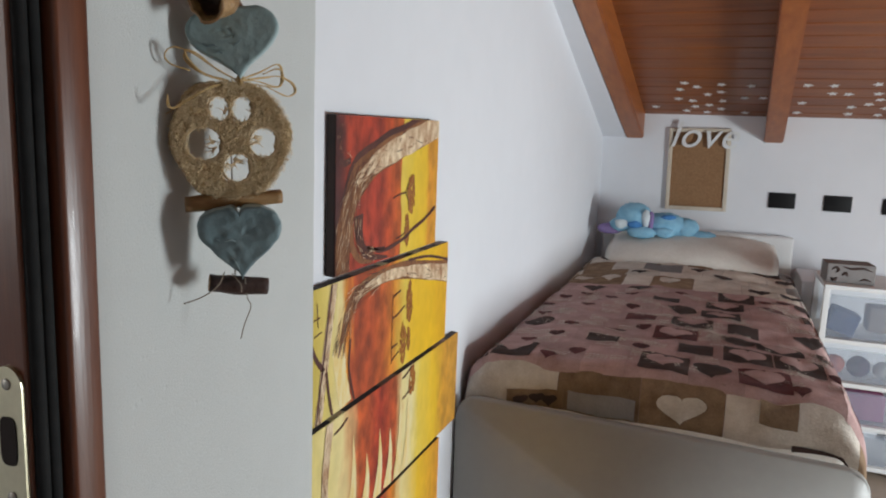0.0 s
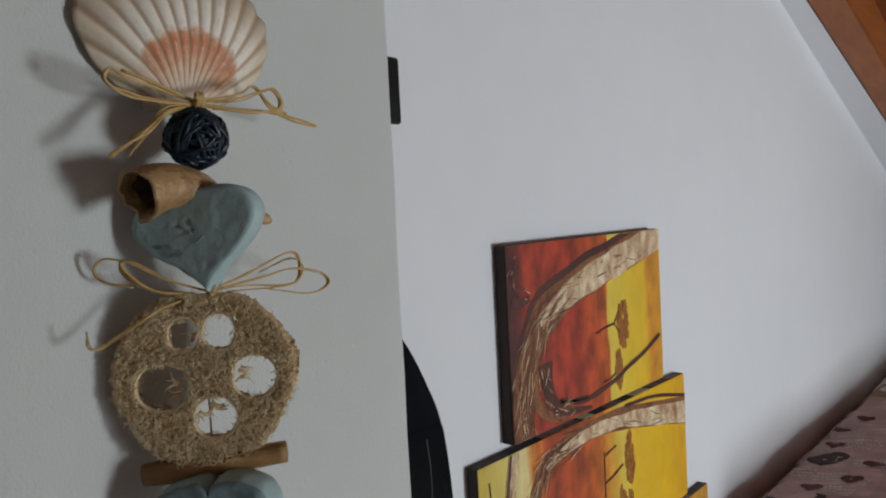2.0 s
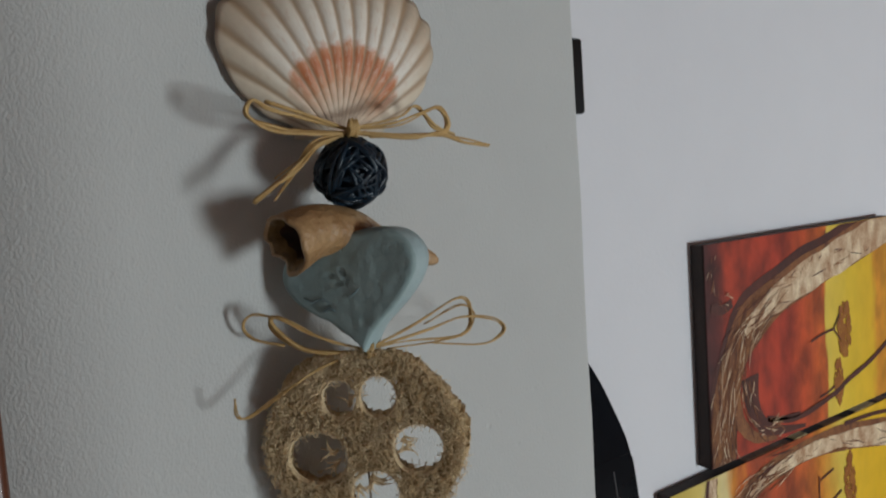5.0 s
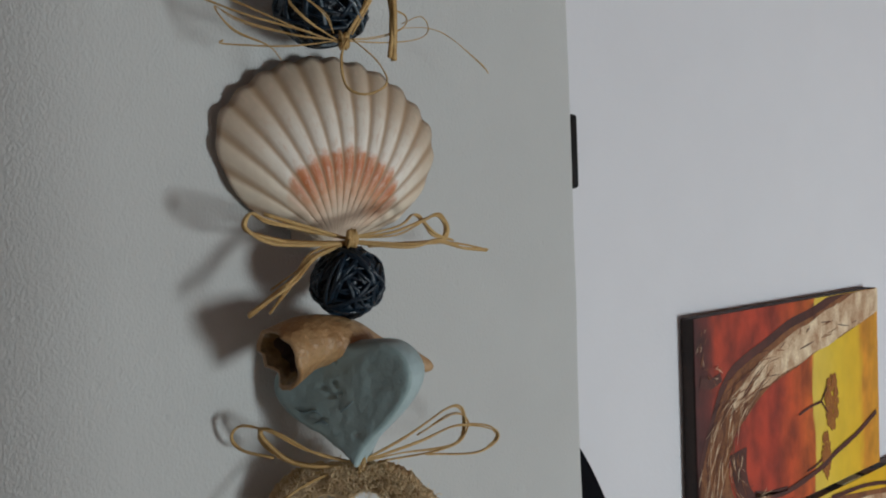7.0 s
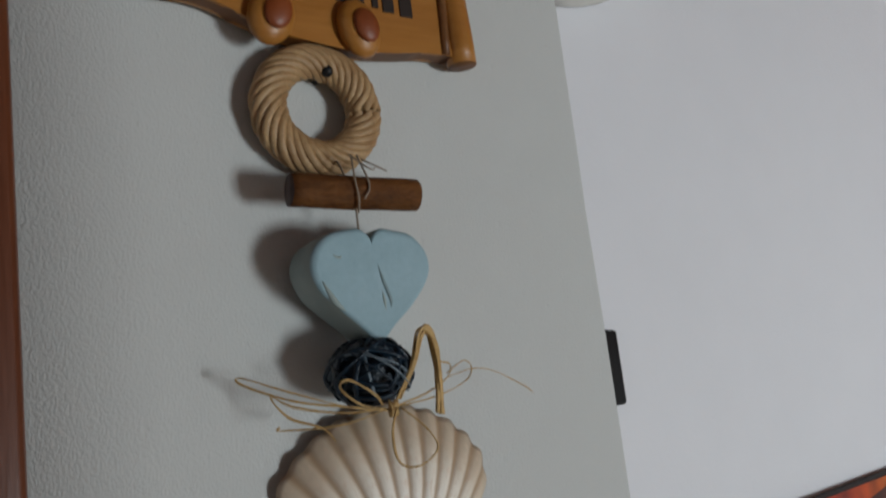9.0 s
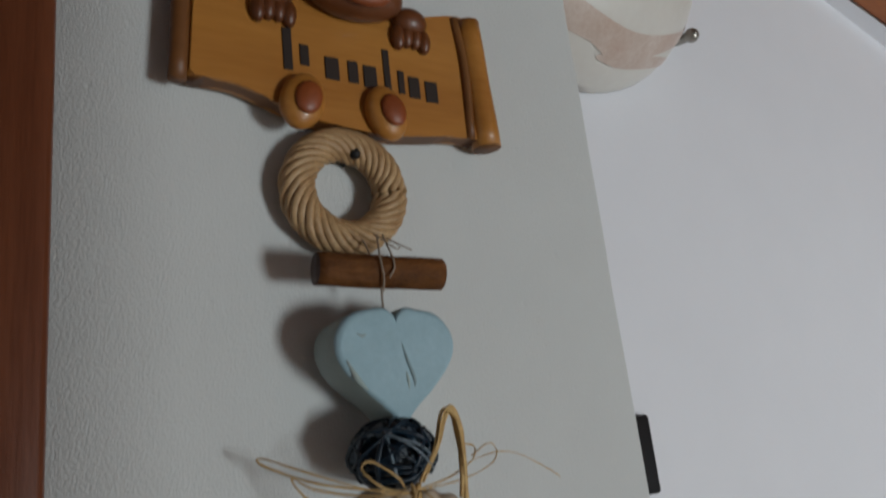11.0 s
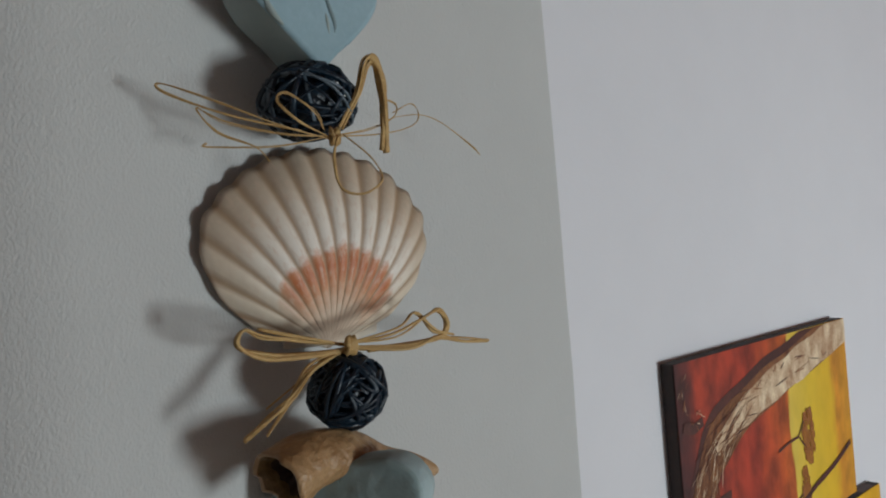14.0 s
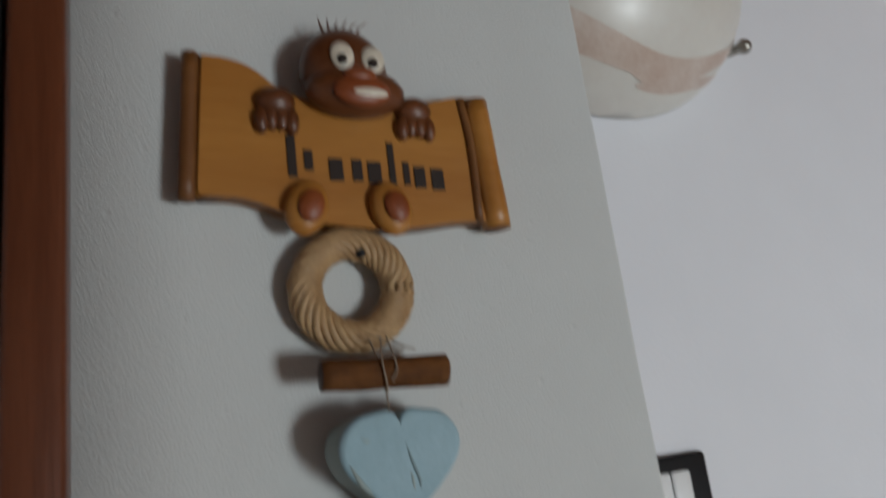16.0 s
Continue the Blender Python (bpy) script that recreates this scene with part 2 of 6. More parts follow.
BLACK_MATT = surface("black_matt_plastic", (0.010, 0.010, 0.011), rough=0.5, spec=0.25)
SEAM_GLINT = surface("seam_glint_plastic", (0.10, 0.105, 0.115), (0.06, 0.065, 0.07), rough=0.12, spec=0.8)
SILVER = surface("silver_print", (0.55, 0.56, 0.58), (0.45, 0.46, 0.48), rough=0.4)
WHITE_PLASTIC = surface("white_plastic", (0.8, 0.8, 0.8), (0.74, 0.74, 0.74), rough=0.4)
CANVAS_SIDE = surface("dark_canvas_side", (0.022, 0.014, 0.012), (0.04, 0.02, 0.014), scale=40, rough=0.7)
BRANCH_LIGHT = surface("painted_pale_bark", (0.92, 0.76, 0.52), (0.36, 0.16, 0.065), scale=34, rough=0.55, stretch=(1, 1.6, 1.0), fine=0.3)
BRANCH_MID = surface("painted_brown_bark", (0.36, 0.145, 0.045), (0.10, 0.028, 0.014), scale=26, rough=0.55, stretch=(1, 3, 1), fine=0.5)
BRANCH_DARK = surface("painted_dark_line", (0.055, 0.018, 0.014), (0.12, 0.03, 0.018), scale=30, rough=0.55)
CROWN_PAINT = surface("painted_tree", (0.27, 0.075, 0.013), (0.42, 0.17, 0.02), scale=60, rough=0.55)
PALE_PAINT = surface("painted_pale_glow", (0.83, 0.74, 0.46), (0.80, 0.55, 0.16), scale=20, rough=0.55, stretch=(1, 4, 1))
CORK = surface("cork", (0.34, 0.19, 0.095), (0.25, 0.13, 0.06), scale=120, rough=0.9, bump=0.3, bump_scale=300)
FRAME_WOOD = surface("pale_frame_wood", (0.68, 0.60, 0.50), (0.6, 0.51, 0.4), scale=20, rough=0.6)
FOOTBOARD = surface("taupe_board", (0.345, 0.325, 0.30), (0.31, 0.29, 0.27), scale=6, rough=0.5, bump=0.05, bump_scale=300)
LINEN = surface("cream_linen", (0.84, 0.80, 0.74), (0.72, 0.67, 0.60), scale=9, rough=0.9, bump=0.35, bump_scale=60)
QUILT_BACK = surface("quilt_seam_cloth", (0.36, 0.25, 0.235), (0.25, 0.16, 0.15), scale=14, rough=0.95, bump=0.4, bump_scale=90)
QUILT = {
    "mauve": surface("quilt_mauve", (0.50, 0.33, 0.31), (0.33, 0.20, 0.19), scale=20, rough=0.95, bump=0.4, bump_scale=110, piece=0.09),
    "wine": surface("quilt_wine", (0.12, 0.030, 0.030), (0.065, 0.016, 0.017), scale=25, rough=0.95, bump=0.4, bump_scale=110, piece=0.2),
    "cream": surface("quilt_cream", (0.70, 0.63, 0.56), (0.50, 0.43, 0.36), scale=25, rough=0.95, bump=0.4, bump_scale=110, piece=0.12),
    "tan": surface("quilt_tan", (0.30, 0.20, 0.12), (0.16, 0.095, 0.055), scale=25, rough=0.95, bump=0.4, bump_scale=110, piece=0.2),
    "brown": surface("quilt_dark_brown", (0.060, 0.032, 0.026), (0.032, 0.018, 0.015), scale=25, rough=0.95, bump=0.4, bump_scale=110, piece=0.2),
    "grey": surface("quilt_grey", (0.27, 0.25, 0.245), (0.21, 0.19, 0.185), scale=25, rough=0.95, bump=0.4, bump_scale=110, piece=0.15),
}
PLUSH = surface("blue_plush", (0.32, 0.58, 0.74), (0.20, 0.44, 0.63), scale=40, rough=0.95, bump=0.6, bump_scale=220)
PLUSH_DARK = surface("deep_blue_plush", (0.07, 0.24, 0.55), rough=0.95)
PLUSH_PALE = surface("pale_plush", (0.70, 0.78, 0.82), rough=0.95)
PLUSH_VIOLET = surface("violet_plush", (0.28, 0.20, 0.42), rough=0.95)
SANDGLASS = surface("frosted_glass", (0.70, 0.68, 0.63), (0.64, 0.60, 0.55), scale=9, rough=0.35, spec=0.5)
SWIRL = surface("amber_swirl_glass", (0.50, 0.36, 0.29), (0.64, 0.55, 0.49), scale=25, rough=0.35)
CLEAR = surface("drawer_plastic", (0.42, 0.47, 0.56), (0.36, 0.41, 0.50), scale=20, rough=0.25)
CLEAR.node_tree.nodes["Principled BSDF"].inputs["Alpha"].default_value = 0.30
CLOTH = {k: surface("cloth_" + k, c, rough=0.9) for k, c in {"red": (0.62, 0.13, 0.05), "pink": (0.55, 0.20, 0.36), "navy": (0.05, 0.09, 0.24), "white": (0.7, 0.7, 0.7), "plum": (0.10, 0.05, 0.10), "beige": (0.46, 0.40, 0.36)}.items()}


def scallop_material():
    """Cream ribs with sandy grooves, their shade painted in, and a band of coral colour nearer the hinge; u runs across
    the ribs, v from hinge to lip.
    """
    m = bpy.data.materials.new("scallop_shell")
    m.use_nodes = True
    n, l = m.node_tree.nodes, m.node_tree.links
    bsdf = n["Principled BSDF"]
    uv, sep = n.new("ShaderNodeUVMap"), n.new("ShaderNodeSeparateXYZ")
    uv.uv_map = "ribs"
    l.new(uv.outputs[0], sep.inputs[0])
    co, nz, nz2 = n.new("ShaderNodeTexCoord"), n.new("ShaderNodeTexNoise"), n.new("ShaderNodeTexNoise")
    nz.inputs["Scale"].default_value, nz.inputs["Detail"].default_value = 260, 4
    nz2.inputs["Scale"].default_value, nz2.inputs["Detail"].default_value = 50, 4
    l.new(co.outputs["Object"], nz.inputs["Vector"])
    l.new(co.outputs["Object"], nz2.inputs["Vector"])
    wob, add = n.new("ShaderNodeMapRange"), n.new("ShaderNodeMath")
    wob.inputs[3].default_value, wob.inputs[4].default_value = -0.025, 0.075
    l.new(nz.outputs["Fac"], wob.inputs[0])
    l.new(sep.outputs["Y"], add.inputs[0])
    l.new(wob.outputs[0], add.inputs[1])
    band = n.new("ShaderNodeValToRGB")
    e = band.color_ramp.elements
    e[0].position, e[0].color = 0.08, (0.74, 0.60, 0.47, 1)
    e[1].position, e[1].color = 1.0, (0.52, 0.42, 0.31, 1)
    for p, c in ((0.22, (0.76, 0.60, 0.46)), (0.30, (0.70, 0.44, 0.29)), (0.36, (0.62, 0.28, 0.14)), (0.45, (0.54, 0.17, 0.062)), (0.50, (0.60, 0.25, 0.12)), (0.545, (0.84, 0.78, 0.70)), (0.70, (0.82, 0.75, 0.65)), (0.86, (0.64, 0.53, 0.41))):
        e.new(p).color = (*c, 1)
    l.new(add.outputs[0], band.inputs[0])
    plain = n.new("ShaderNodeValToRGB")
    plain.color_ramp.elements[0].color, plain.color_ramp.elements[1].color = (0.66, 0.54, 0.40, 1), (0.80, 0.71, 0.58, 1)
    l.new(nz2.outputs["Fac"], plain.inputs[0])
    side = n.new("ShaderNodeMapRange")
    side.inputs[1].default_value, side.inputs[2].default_value = 0.31, 0.42
    dist = n.new("ShaderNodeMath")
    dist.operation = "SUBTRACT"
    dist.inputs[1].default_value = 0.52
    ab = n.new("ShaderNodeMath")
    ab.operation = "ABSOLUTE"
    l.new(sep.outputs["X"], dist.inputs[0])
    l.new(dist.outputs[0], ab.inputs[0])
    l.new(ab.outputs[0], side.inputs[0])
    mix = n.new("ShaderNodeMix")
    mix.data_type = "RGBA"
    l.new(side.outputs[0], mix.inputs[0])
    # pale flecks run along the ribs through the coloured band
    fleck, fmap, fr, fmix = n.new("ShaderNodeTexNoise"), n.new("ShaderNodeMapping"), n.new("ShaderNodeMapRange"), n.new("ShaderNodeMix")
    fmap.inputs["Scale"].default_value = (95, 16, 1)
    fleck.inputs["Scale"].default_value, fleck.inputs["Detail"].default_value = 1.0, 5
    fr.inputs[1].default_value, fr.inputs[2].default_value, fr.inputs[4].default_value = 0.52, 0.70, 0.6
    fmix.data_type = "RGBA"
    fmix.inputs[7].default_value = (0.68, 0.52, 0.40, 1)
    l.new(uv.outputs[0], fmap.inputs[0])
    l.new(fmap.outputs[0], fleck.inputs["Vector"])
    l.new(fleck.outputs["Fac"], fr.inputs[0])
    l.new(fr.outputs[0], fmix.inputs[0])
    l.new(band.outputs[0], fmix.inputs[6])
    l.new(fmix.outputs[2], mix.inputs[6])
    l.new(plain.outputs[0], mix.inputs[7])
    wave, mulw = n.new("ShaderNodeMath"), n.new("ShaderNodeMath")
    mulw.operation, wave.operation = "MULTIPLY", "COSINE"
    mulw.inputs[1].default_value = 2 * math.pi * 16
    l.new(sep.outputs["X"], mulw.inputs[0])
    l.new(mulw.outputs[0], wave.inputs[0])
    # grooves get a darker sandy brown that includes the shade between the ribs
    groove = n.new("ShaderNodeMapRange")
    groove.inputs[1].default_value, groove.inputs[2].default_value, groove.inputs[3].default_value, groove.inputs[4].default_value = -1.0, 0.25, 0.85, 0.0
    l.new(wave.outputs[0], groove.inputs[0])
    groove_shade = n.new("ShaderNodeMix")
    groove_shade.data_type = "RGBA"
    groove_shade.inputs[7].default_value = (0.40, 0.27, 0.165, 1)
    l.new(groove.outputs[0], groove_shade.inputs[0])
    l.new(mix.outputs[2], groove_shade.inputs[6])
    l.new(groove_shade.outputs[2], bsdf.inputs["Base Color"])
    bsdf.inputs["Roughness"].default_value = 0.5
    bn = n.new("ShaderNodeBump")
    bn.inputs["Strength"].default_value, bn.inputs["Distance"].default_value = 0.28, 0.0012
    l.new(nz.outputs["Fac"], bn.inputs["Height"])
    l.new(bn.outputs[0], bsdf.inputs["Normal"])
    return m


SCALLOP = scallop_material()


# ---------------------------------------------------------------- building helpers
def part(name, bm, material, parent=None, label="", smooth=True):
    mesh = bpy.data.meshes.new(name)
    bmesh.ops.recalc_face_normals(bm, faces=bm.faces)
    bm.to_mesh(mesh)
    bm.free()
    for m in material if isinstance(material, (list, tuple)) else (material,):
        mesh.materials.append(m)
    if smooth:
        mesh.polygons.foreach_set("use_smooth", [p.loop_total <= 20 for p in mesh.polygons])
    ob = new(name, mesh)
    if parent:
        ob.parent = parent
    if label:
        ob["label"] = label
    return ob


def empty(name, m, label="", category="", group="", kind=""):
    ob = new(name)
    ob.matrix_world = m
    ob.empty_display_size = 0.02
    return tagged(ob, label, category, group, kind)


def box(bm, x0, x1, y0, y1, z0, z1, bevel=0.0, mat=0, segments=2):
    vs = [bm.verts.new((x, y, z)) for x in (x0, x1) for y in (y0, y1) for z in (z0, z1)]
    fs = [bm.faces.new([vs[i] for i in q]) for q in ((0, 1, 3, 2), (4, 6, 7, 5), (0, 4, 5, 1), (2, 3, 7, 6), (0, 2, 6, 4), (1, 5, 7, 3))]
    for f in fs:
        f.material_index = mat
    if bevel:
        es = list({e for f in fs for e in f.edges})
        r = bmesh.ops.bevel(bm, geom=es, offset=bevel, segments=segments, affect="EDGES", profile=0.5)
        for f in r["faces"]:
            f.material_index = mat
    return bm


def boxes(*specs):
    bm = bmesh.new()
    for s in specs:
        box(bm, *s)
    return bm


def prism(bm, outline, lo, hi, axis=0, mat=0, side_mat=None, holes=()):
    """A flat outline (two coordinates) pushed from lo to hi along an axis."""
    def at(p, d):
        q = list(p)
        q.insert(axis, d)
        return q
    a, b = [bm.verts.new(at(p, lo)) for p in outline], [bm.verts.new(at(p, hi)) for p in outline]
    f1, f2 = bm.faces.new(a), bm.faces.new(b[::-1])
    f1.material_index = f2.material_index = mat
    k = len(a)
    sides = []
    for i in range(k):
        f = bm.faces.new((a[i], b[i], b[(i + 1) % k], a[(i + 1) % k]))
        f.material_index = mat if side_mat is None else side_mat
        sides.append(f)
    return f1, f2, sides


def glide(points, steps=6):
    """A smooth line through the points."""
    p = [Vector(q) for q in points]
    if len(p) < 3:
        return p
    p = [2 * p[0] - p[1], *p, 2 * p[-1] - p[-2]]
    out = []
    for i in range(1, len(p) - 2):
        for s in range(steps):
            t = s / steps
            a, b, c, d = p[i - 1], p[i], p[i + 1], p[i + 2]
            out.append(0.5 * (2 * b + (c - a) * t + (2 * a - 5 * b + 4 * c - d) * t * t + (3 * b - a - 3 * c + d) * t ** 3))
    return out + [p[-2]]


def tube(bm, points, radius, sides=6, steps=5, flat=1.0, mat=0, closed=False, smooth=True):
    """A round or flattened strand along the points; radius: a number or a function of 0..1."""
    line = glide(points, steps) if smooth else [Vector(q) for q in points]
    rings, k = [], len(line)
    up = Vector((0.13, 0.21, 0.97))
    for i, p in enumerate(line):
        d = (line[(i + 1) % k] - line[i - 1]) if closed else (line[min(i + 1, k - 1)] - line[max(i - 1, 0)])
        if d.length < 1e-9:
            d = Vector((0, 0, 1))
        d.normalize()
        s = d.cross(up)
        if s.length < 0.05:
            s = d.cross(Vector((1, 0.1, 0)))
        s.normalize()
        up = s.cross(d).normalized()
        r = radius(i / (k - 1)) if callable(radius) else radius
        rings.append([bm.verts.new(p + r * (math.cos(a) * s * flat + math.sin(a) * up)) for a in (2 * math.pi * j / sides for j in range(sides))])
    for i in range(k if closed else k - 1):
        a, b = rings[i], rings[(i + 1) % k]
        for j in range(sides):
            f = bm.faces.new((a[j], a[(j + 1) % sides], b[(j + 1) % sides], b[j]))
            f.material_index = mat
    if not closed:
        for ring in (rings[0], rings[-1][::-1]):
            bm.faces.new(ring).material_index = mat
    return bm


def ball(bm, centre, r, seg=20, rings=12, squash=(1, 1, 1), mat=0, turn=None):
    m = Matrix.Translation(centre) @ (turn or Matrix()) @ Matrix.Diagonal((r * squash[0], r * squash[1], r * squash[2], 1))
    got = bmesh.ops.create_uvsphere(bm, u_segments=seg, v_segments=rings, radius=1.0, matrix=m)
    for f in {f for v in got["verts"] for f in v.link_faces}:
        f.material_index = mat


def rod(bm, a, b, r, sides=14, mat=0, end_mat=None, wobble=0.0, rings=9, seed=0):
    """A stick from a to b with an uneven surface."""
    a, b = Vector(a), Vector(b)
    d = (b - a).normalized()
    s = d.orthogonal().normalized()
    u = d.cross(s)
    rows = []
    for i in range(rings):
        t = i / (rings - 1)
        c = a.lerp(b, t)
        rows.append([bm.verts.new(c + r * (1 + wobble * noise.noise(Vector((3 * t + seed, math.cos(q), math.sin(q))))) * (math.cos(q) * s + math.sin(q) * u)) for q in (2 * math.pi * j / sides for j in range(sides))])
    for i in range(rings - 1):
        for j in range(sides):
            bm.faces.new((rows[i][j], rows[i][(j + 1) % sides], rows[i + 1][(j + 1) % sides], rows[i + 1][j])).material_index = mat
    for ring in (rows[0], rows[-1][::-1]):
        bm.faces.new(ring).material_index = mat if end_mat is None else end_mat


# ---------------------------------------------------------------- the room
BACK, LEFT, RIGHT, NEAR = 3.88, -0.58, 2.40, -1.60
SLOPE = 0.343


def beam_z(y):
    return 1.283 + SLOPE * (BACK - y)


def plank_z(y):
    return beam_z(y) + 0.122


def askew(x, y):
    """The rafters run a little towards the wall beside the bed."""
    return x - 0.037 * (BACK - y)


def structure(name, bm, material, label, category, smooth=False):
    return tagged(part(name, bm, material, None, "", smooth), label, category, "", "structure")


# floor
structure("floor", boxes((LEFT - 0.3, RIGHT + 0.2, NEAR - 0.2, BACK + 0.2, -0.1, 0.0)), FLOOR, "plain beige tiled bedroom floor", "floor")

# pier beside the door: its free corner is rounded and a little uneven
bm = bmesh.new()
steps, arc = 60, 6
cols = []
for k in range(steps + 1):
    z = 2.75 * k / steps
    dy = 0.0012 * noise.noise(Vector((0, 0, z * 9))) + 0.0012 * noise.noise(Vector((4, 0, z * 31))) - 0.004 * max(0.0, z - 1.58)
    ring = [(-0.377, 0.325)]
    ring += [(-0.377 + 0.0008 * noise.noise(Vector((y * 14, 0, z * 14))), y) for y in (0.40, 0.48, 0.56, 0.62)]
    for a in range(arc + 1):
        q = radians(90 * a / arc)
        ring.append((-0.381 + 0.004 * math.cos(q), 0.664 + dy + 0.004 * math.sin(q)))
    ring += [(-0.62, 0.668), (-0.62, 0.325)]
    cols.append([bm.verts.new((x, y, z)) for x, y in ring])
w = len(cols[0])
for a, b in zip(cols, cols[1:]):
    for j in range(w):
        bm.faces.new((a[j], a[(j + 1) % w], b[(j + 1) % w], b[j]))
bm.faces.new(cols[0])
bm.faces.new(cols[-1][::-1])
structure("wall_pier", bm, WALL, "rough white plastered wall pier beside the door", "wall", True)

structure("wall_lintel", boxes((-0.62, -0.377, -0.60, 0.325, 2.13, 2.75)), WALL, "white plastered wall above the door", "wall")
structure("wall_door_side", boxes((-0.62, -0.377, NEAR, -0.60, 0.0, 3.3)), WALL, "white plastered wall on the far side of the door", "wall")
structure("wall_hall", boxes((-2.0, -1.9, NEAR, 0.66, 0.0, 2.6), (-1.9, -0.62, 0.56, 0.66, 0.0, 2.6), (-1.9, -0.62, NEAR, NEAR + 0.1, 0.0, 2.6), (-1.9, -0.62, NEAR, 0.66, 2.5, 2.6), (-1.9, -0.62, NEAR, 0.66, -0.1, 0.0)), WALL_SMOOTH, "plain white hall behind the doorway", "wall")

bm = bmesh.new()
prism(bm, [(0.60, 0), (BACK + 0.15, 0), (BACK + 0.15, plank_z(BACK + 0.15)), (0.60, plank_z(0.60))], LEFT - 0.15, LEFT, 0)
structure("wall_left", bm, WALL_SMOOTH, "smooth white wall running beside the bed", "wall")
structure("wall_back", boxes((LEFT, RIGHT + 0.15, BACK, BACK + 0.15, 0, 1.44)), WALL_SMOOTH, "low white knee wall behind the bed", "wall")
structure("wall_near", boxes((LEFT - 0.1, RIGHT + 0.15, NEAR - 0.15, NEAR, 0, 3.5)), WALL_SMOOTH, "plain white wall closing the room", "wall")

# right wall with the window that lights the room
y0, y1, z0, z1 = *WINDOW_Y, *WINDOW_Z
bm = bmesh.new()
box(bm, RIGHT, RIGHT + 0.15, NEAR, y0, 0, 3.4)
prism(bm, [(y1, 0), (BACK, 0), (BACK, plank_z(BACK)), (y1, plank_z(y1))], RIGHT, RIGHT + 0.15, 0)
box(bm, RIGHT, RIGHT + 0.15, y0, y1, 0, z0)
prism(bm, [(y0, z1), (y1, z1), (y1, plank_z(y1)), (y0, plank_z(y0))], RIGHT, RIGHT + 0.15, 0)
structure("wall_right", bm, WALL_SMOOTH, "white wall with the window opening", "wall")
window = empty("window_1", pose(RIGHT + 0.1, (y0 + y1) / 2, z0), "white framed window letting in daylight", "window", "", "structure")
h, hw = z1 - z0, (y1 - y0) / 2
part("window_frame", boxes((0, 0.04, -hw, -hw + 0.05, 0, h, 0.004), (0, 0.04, hw - 0.05, hw, 0, h, 0.004), (0, 0.04, -hw + 0.05, hw - 0.05, 0, 0.05, 0.004), (0, 0.04, -hw + 0.05, hw - 0.05, h - 0.05, h, 0.004)), WHITE_PLASTIC, window, "", False)

# ceiling of tongued boards between rafters, sloping down to the back wall
bm = bmesh.new()
rise = math.atan(SLOPE)
y = NEAR
while y < BACK:
    e = min(y + 0.092, BACK + 0.02)
    prism(bm, [(y + 0.0, plank_z(y) + 0.004), (y + 0.005, plank_z(y + 0.005)), (e - 0.005, plank_z(e - 0.005)), (e, plank_z(e) + 0.004), (e, plank_z(e) + 0.03), (y, plank_z(y) + 0.03)], LEFT - 0.15, RIGHT + 0.15, 0)
    y += 0.092
ceiling = structure("ceiling", bm, PINE, "sloping ceiling of orange stained pine boards", "ceiling")
for i, x in enumerate((-0.465, 0.178, 0.821, 1.464, 2.107)):
    bm = bmesh.new()
    a, b = NEAR, BACK
    f1, f2, sides = prism(bm, [(a, beam_z(a)), (b, beam_z(b)), (b, plank_z(b) + 0.012), (a, plank_z(a) + 0.012)], x, x + 0.085, 0)
    for v in bm.verts:
        v.co.x = askew(v.co.x, v.co.y)
    bmesh.ops.bevel(bm, geom=[e for e in bm.edges if e.calc_length() > 2], offset=0.006, segments=2, affect="EDGES")
    tagged(part("ceiling_beam", bm, BEAM, None, "", False), "orange stained wooden rafter under the sloping ceiling", "beam", "rafters of the sloping ceiling", "structure")
bm = bmesh.new()
prism(bm, [(0.80, beam_z(0.80) + 0.003), (BACK, beam_z(BACK) + 0.003), (BACK, plank_z(BACK)), (0.80, plank_z(0.80))], LEFT, -0.466, 0)
for v in bm.verts:
    if v.co.x > LEFT + 0.01:
        v.co.x = askew(v.co.x, v.co.y)
structure("trim_ceiling_edge", bm, WALL_SMOOTH, "white plaster strip between the wall and the first rafter", "trim")


# ---------------------------------------------------------------- door frame
frame_ob = empty("door_frame", pose(-0.338, 0.345, 0), "dark mahogany door frame with a black rubber seal", "door frame")
bm = bmesh.new()
box(bm, -0.045, 0.0, -0.0245, 0.0, 0.0, 2.12, 0.003)
part("architrave", bm, DOOR_WOOD, frame_ob)
bm = bmesh.new()
box(bm, -0.16, -0.012, -0.044, -0.0255, 0.0, 2.12, 0.002)
box(bm, -0.30, -0.162, -0.043, 0.0, 0.0, 2.12, 0.002)
jamb = part("jamb", bm, DOOR_WOOD, frame_ob, "", False)
bm = bmesh.new()
for dy, r in ((-0.0305, 0.0042), (-0.0385, 0.0042)):
    tube(bm, [(-0.010, dy, 0.0), (-0.010, dy, 1.0), (-0.010, dy, 2.1)], r, 8, 2)
part("rubber_seal", bm, RUBBER, frame_ob, "black rubber door seal")
# head of the frame over the doorway
part("frame_head", boxes((-0.045, 0.0, -0.94, -0.0255, 2.05, 2.12, 0.003)), DOOR_WOOD, frame_ob, "", False)
# strike plate on the face that looks into the doorway
bm = bmesh.new()
pl = []
for k in range(11):
    a = math.pi * k / 10
    pl.append((-0.014 - 0.0115 + 0.0115 * math.cos(a), 1.1330 + 0.0115 * math.sin(a)))
for k in range(11):
    a = math.pi + math.pi * k / 10
    pl.append((-0.014 - 0.0115 + 0.0115 * math.cos(a), 0.962 + 0.0115 * math.sin(a)))
prism(bm, pl, -0.0465, -0.0435, 1)
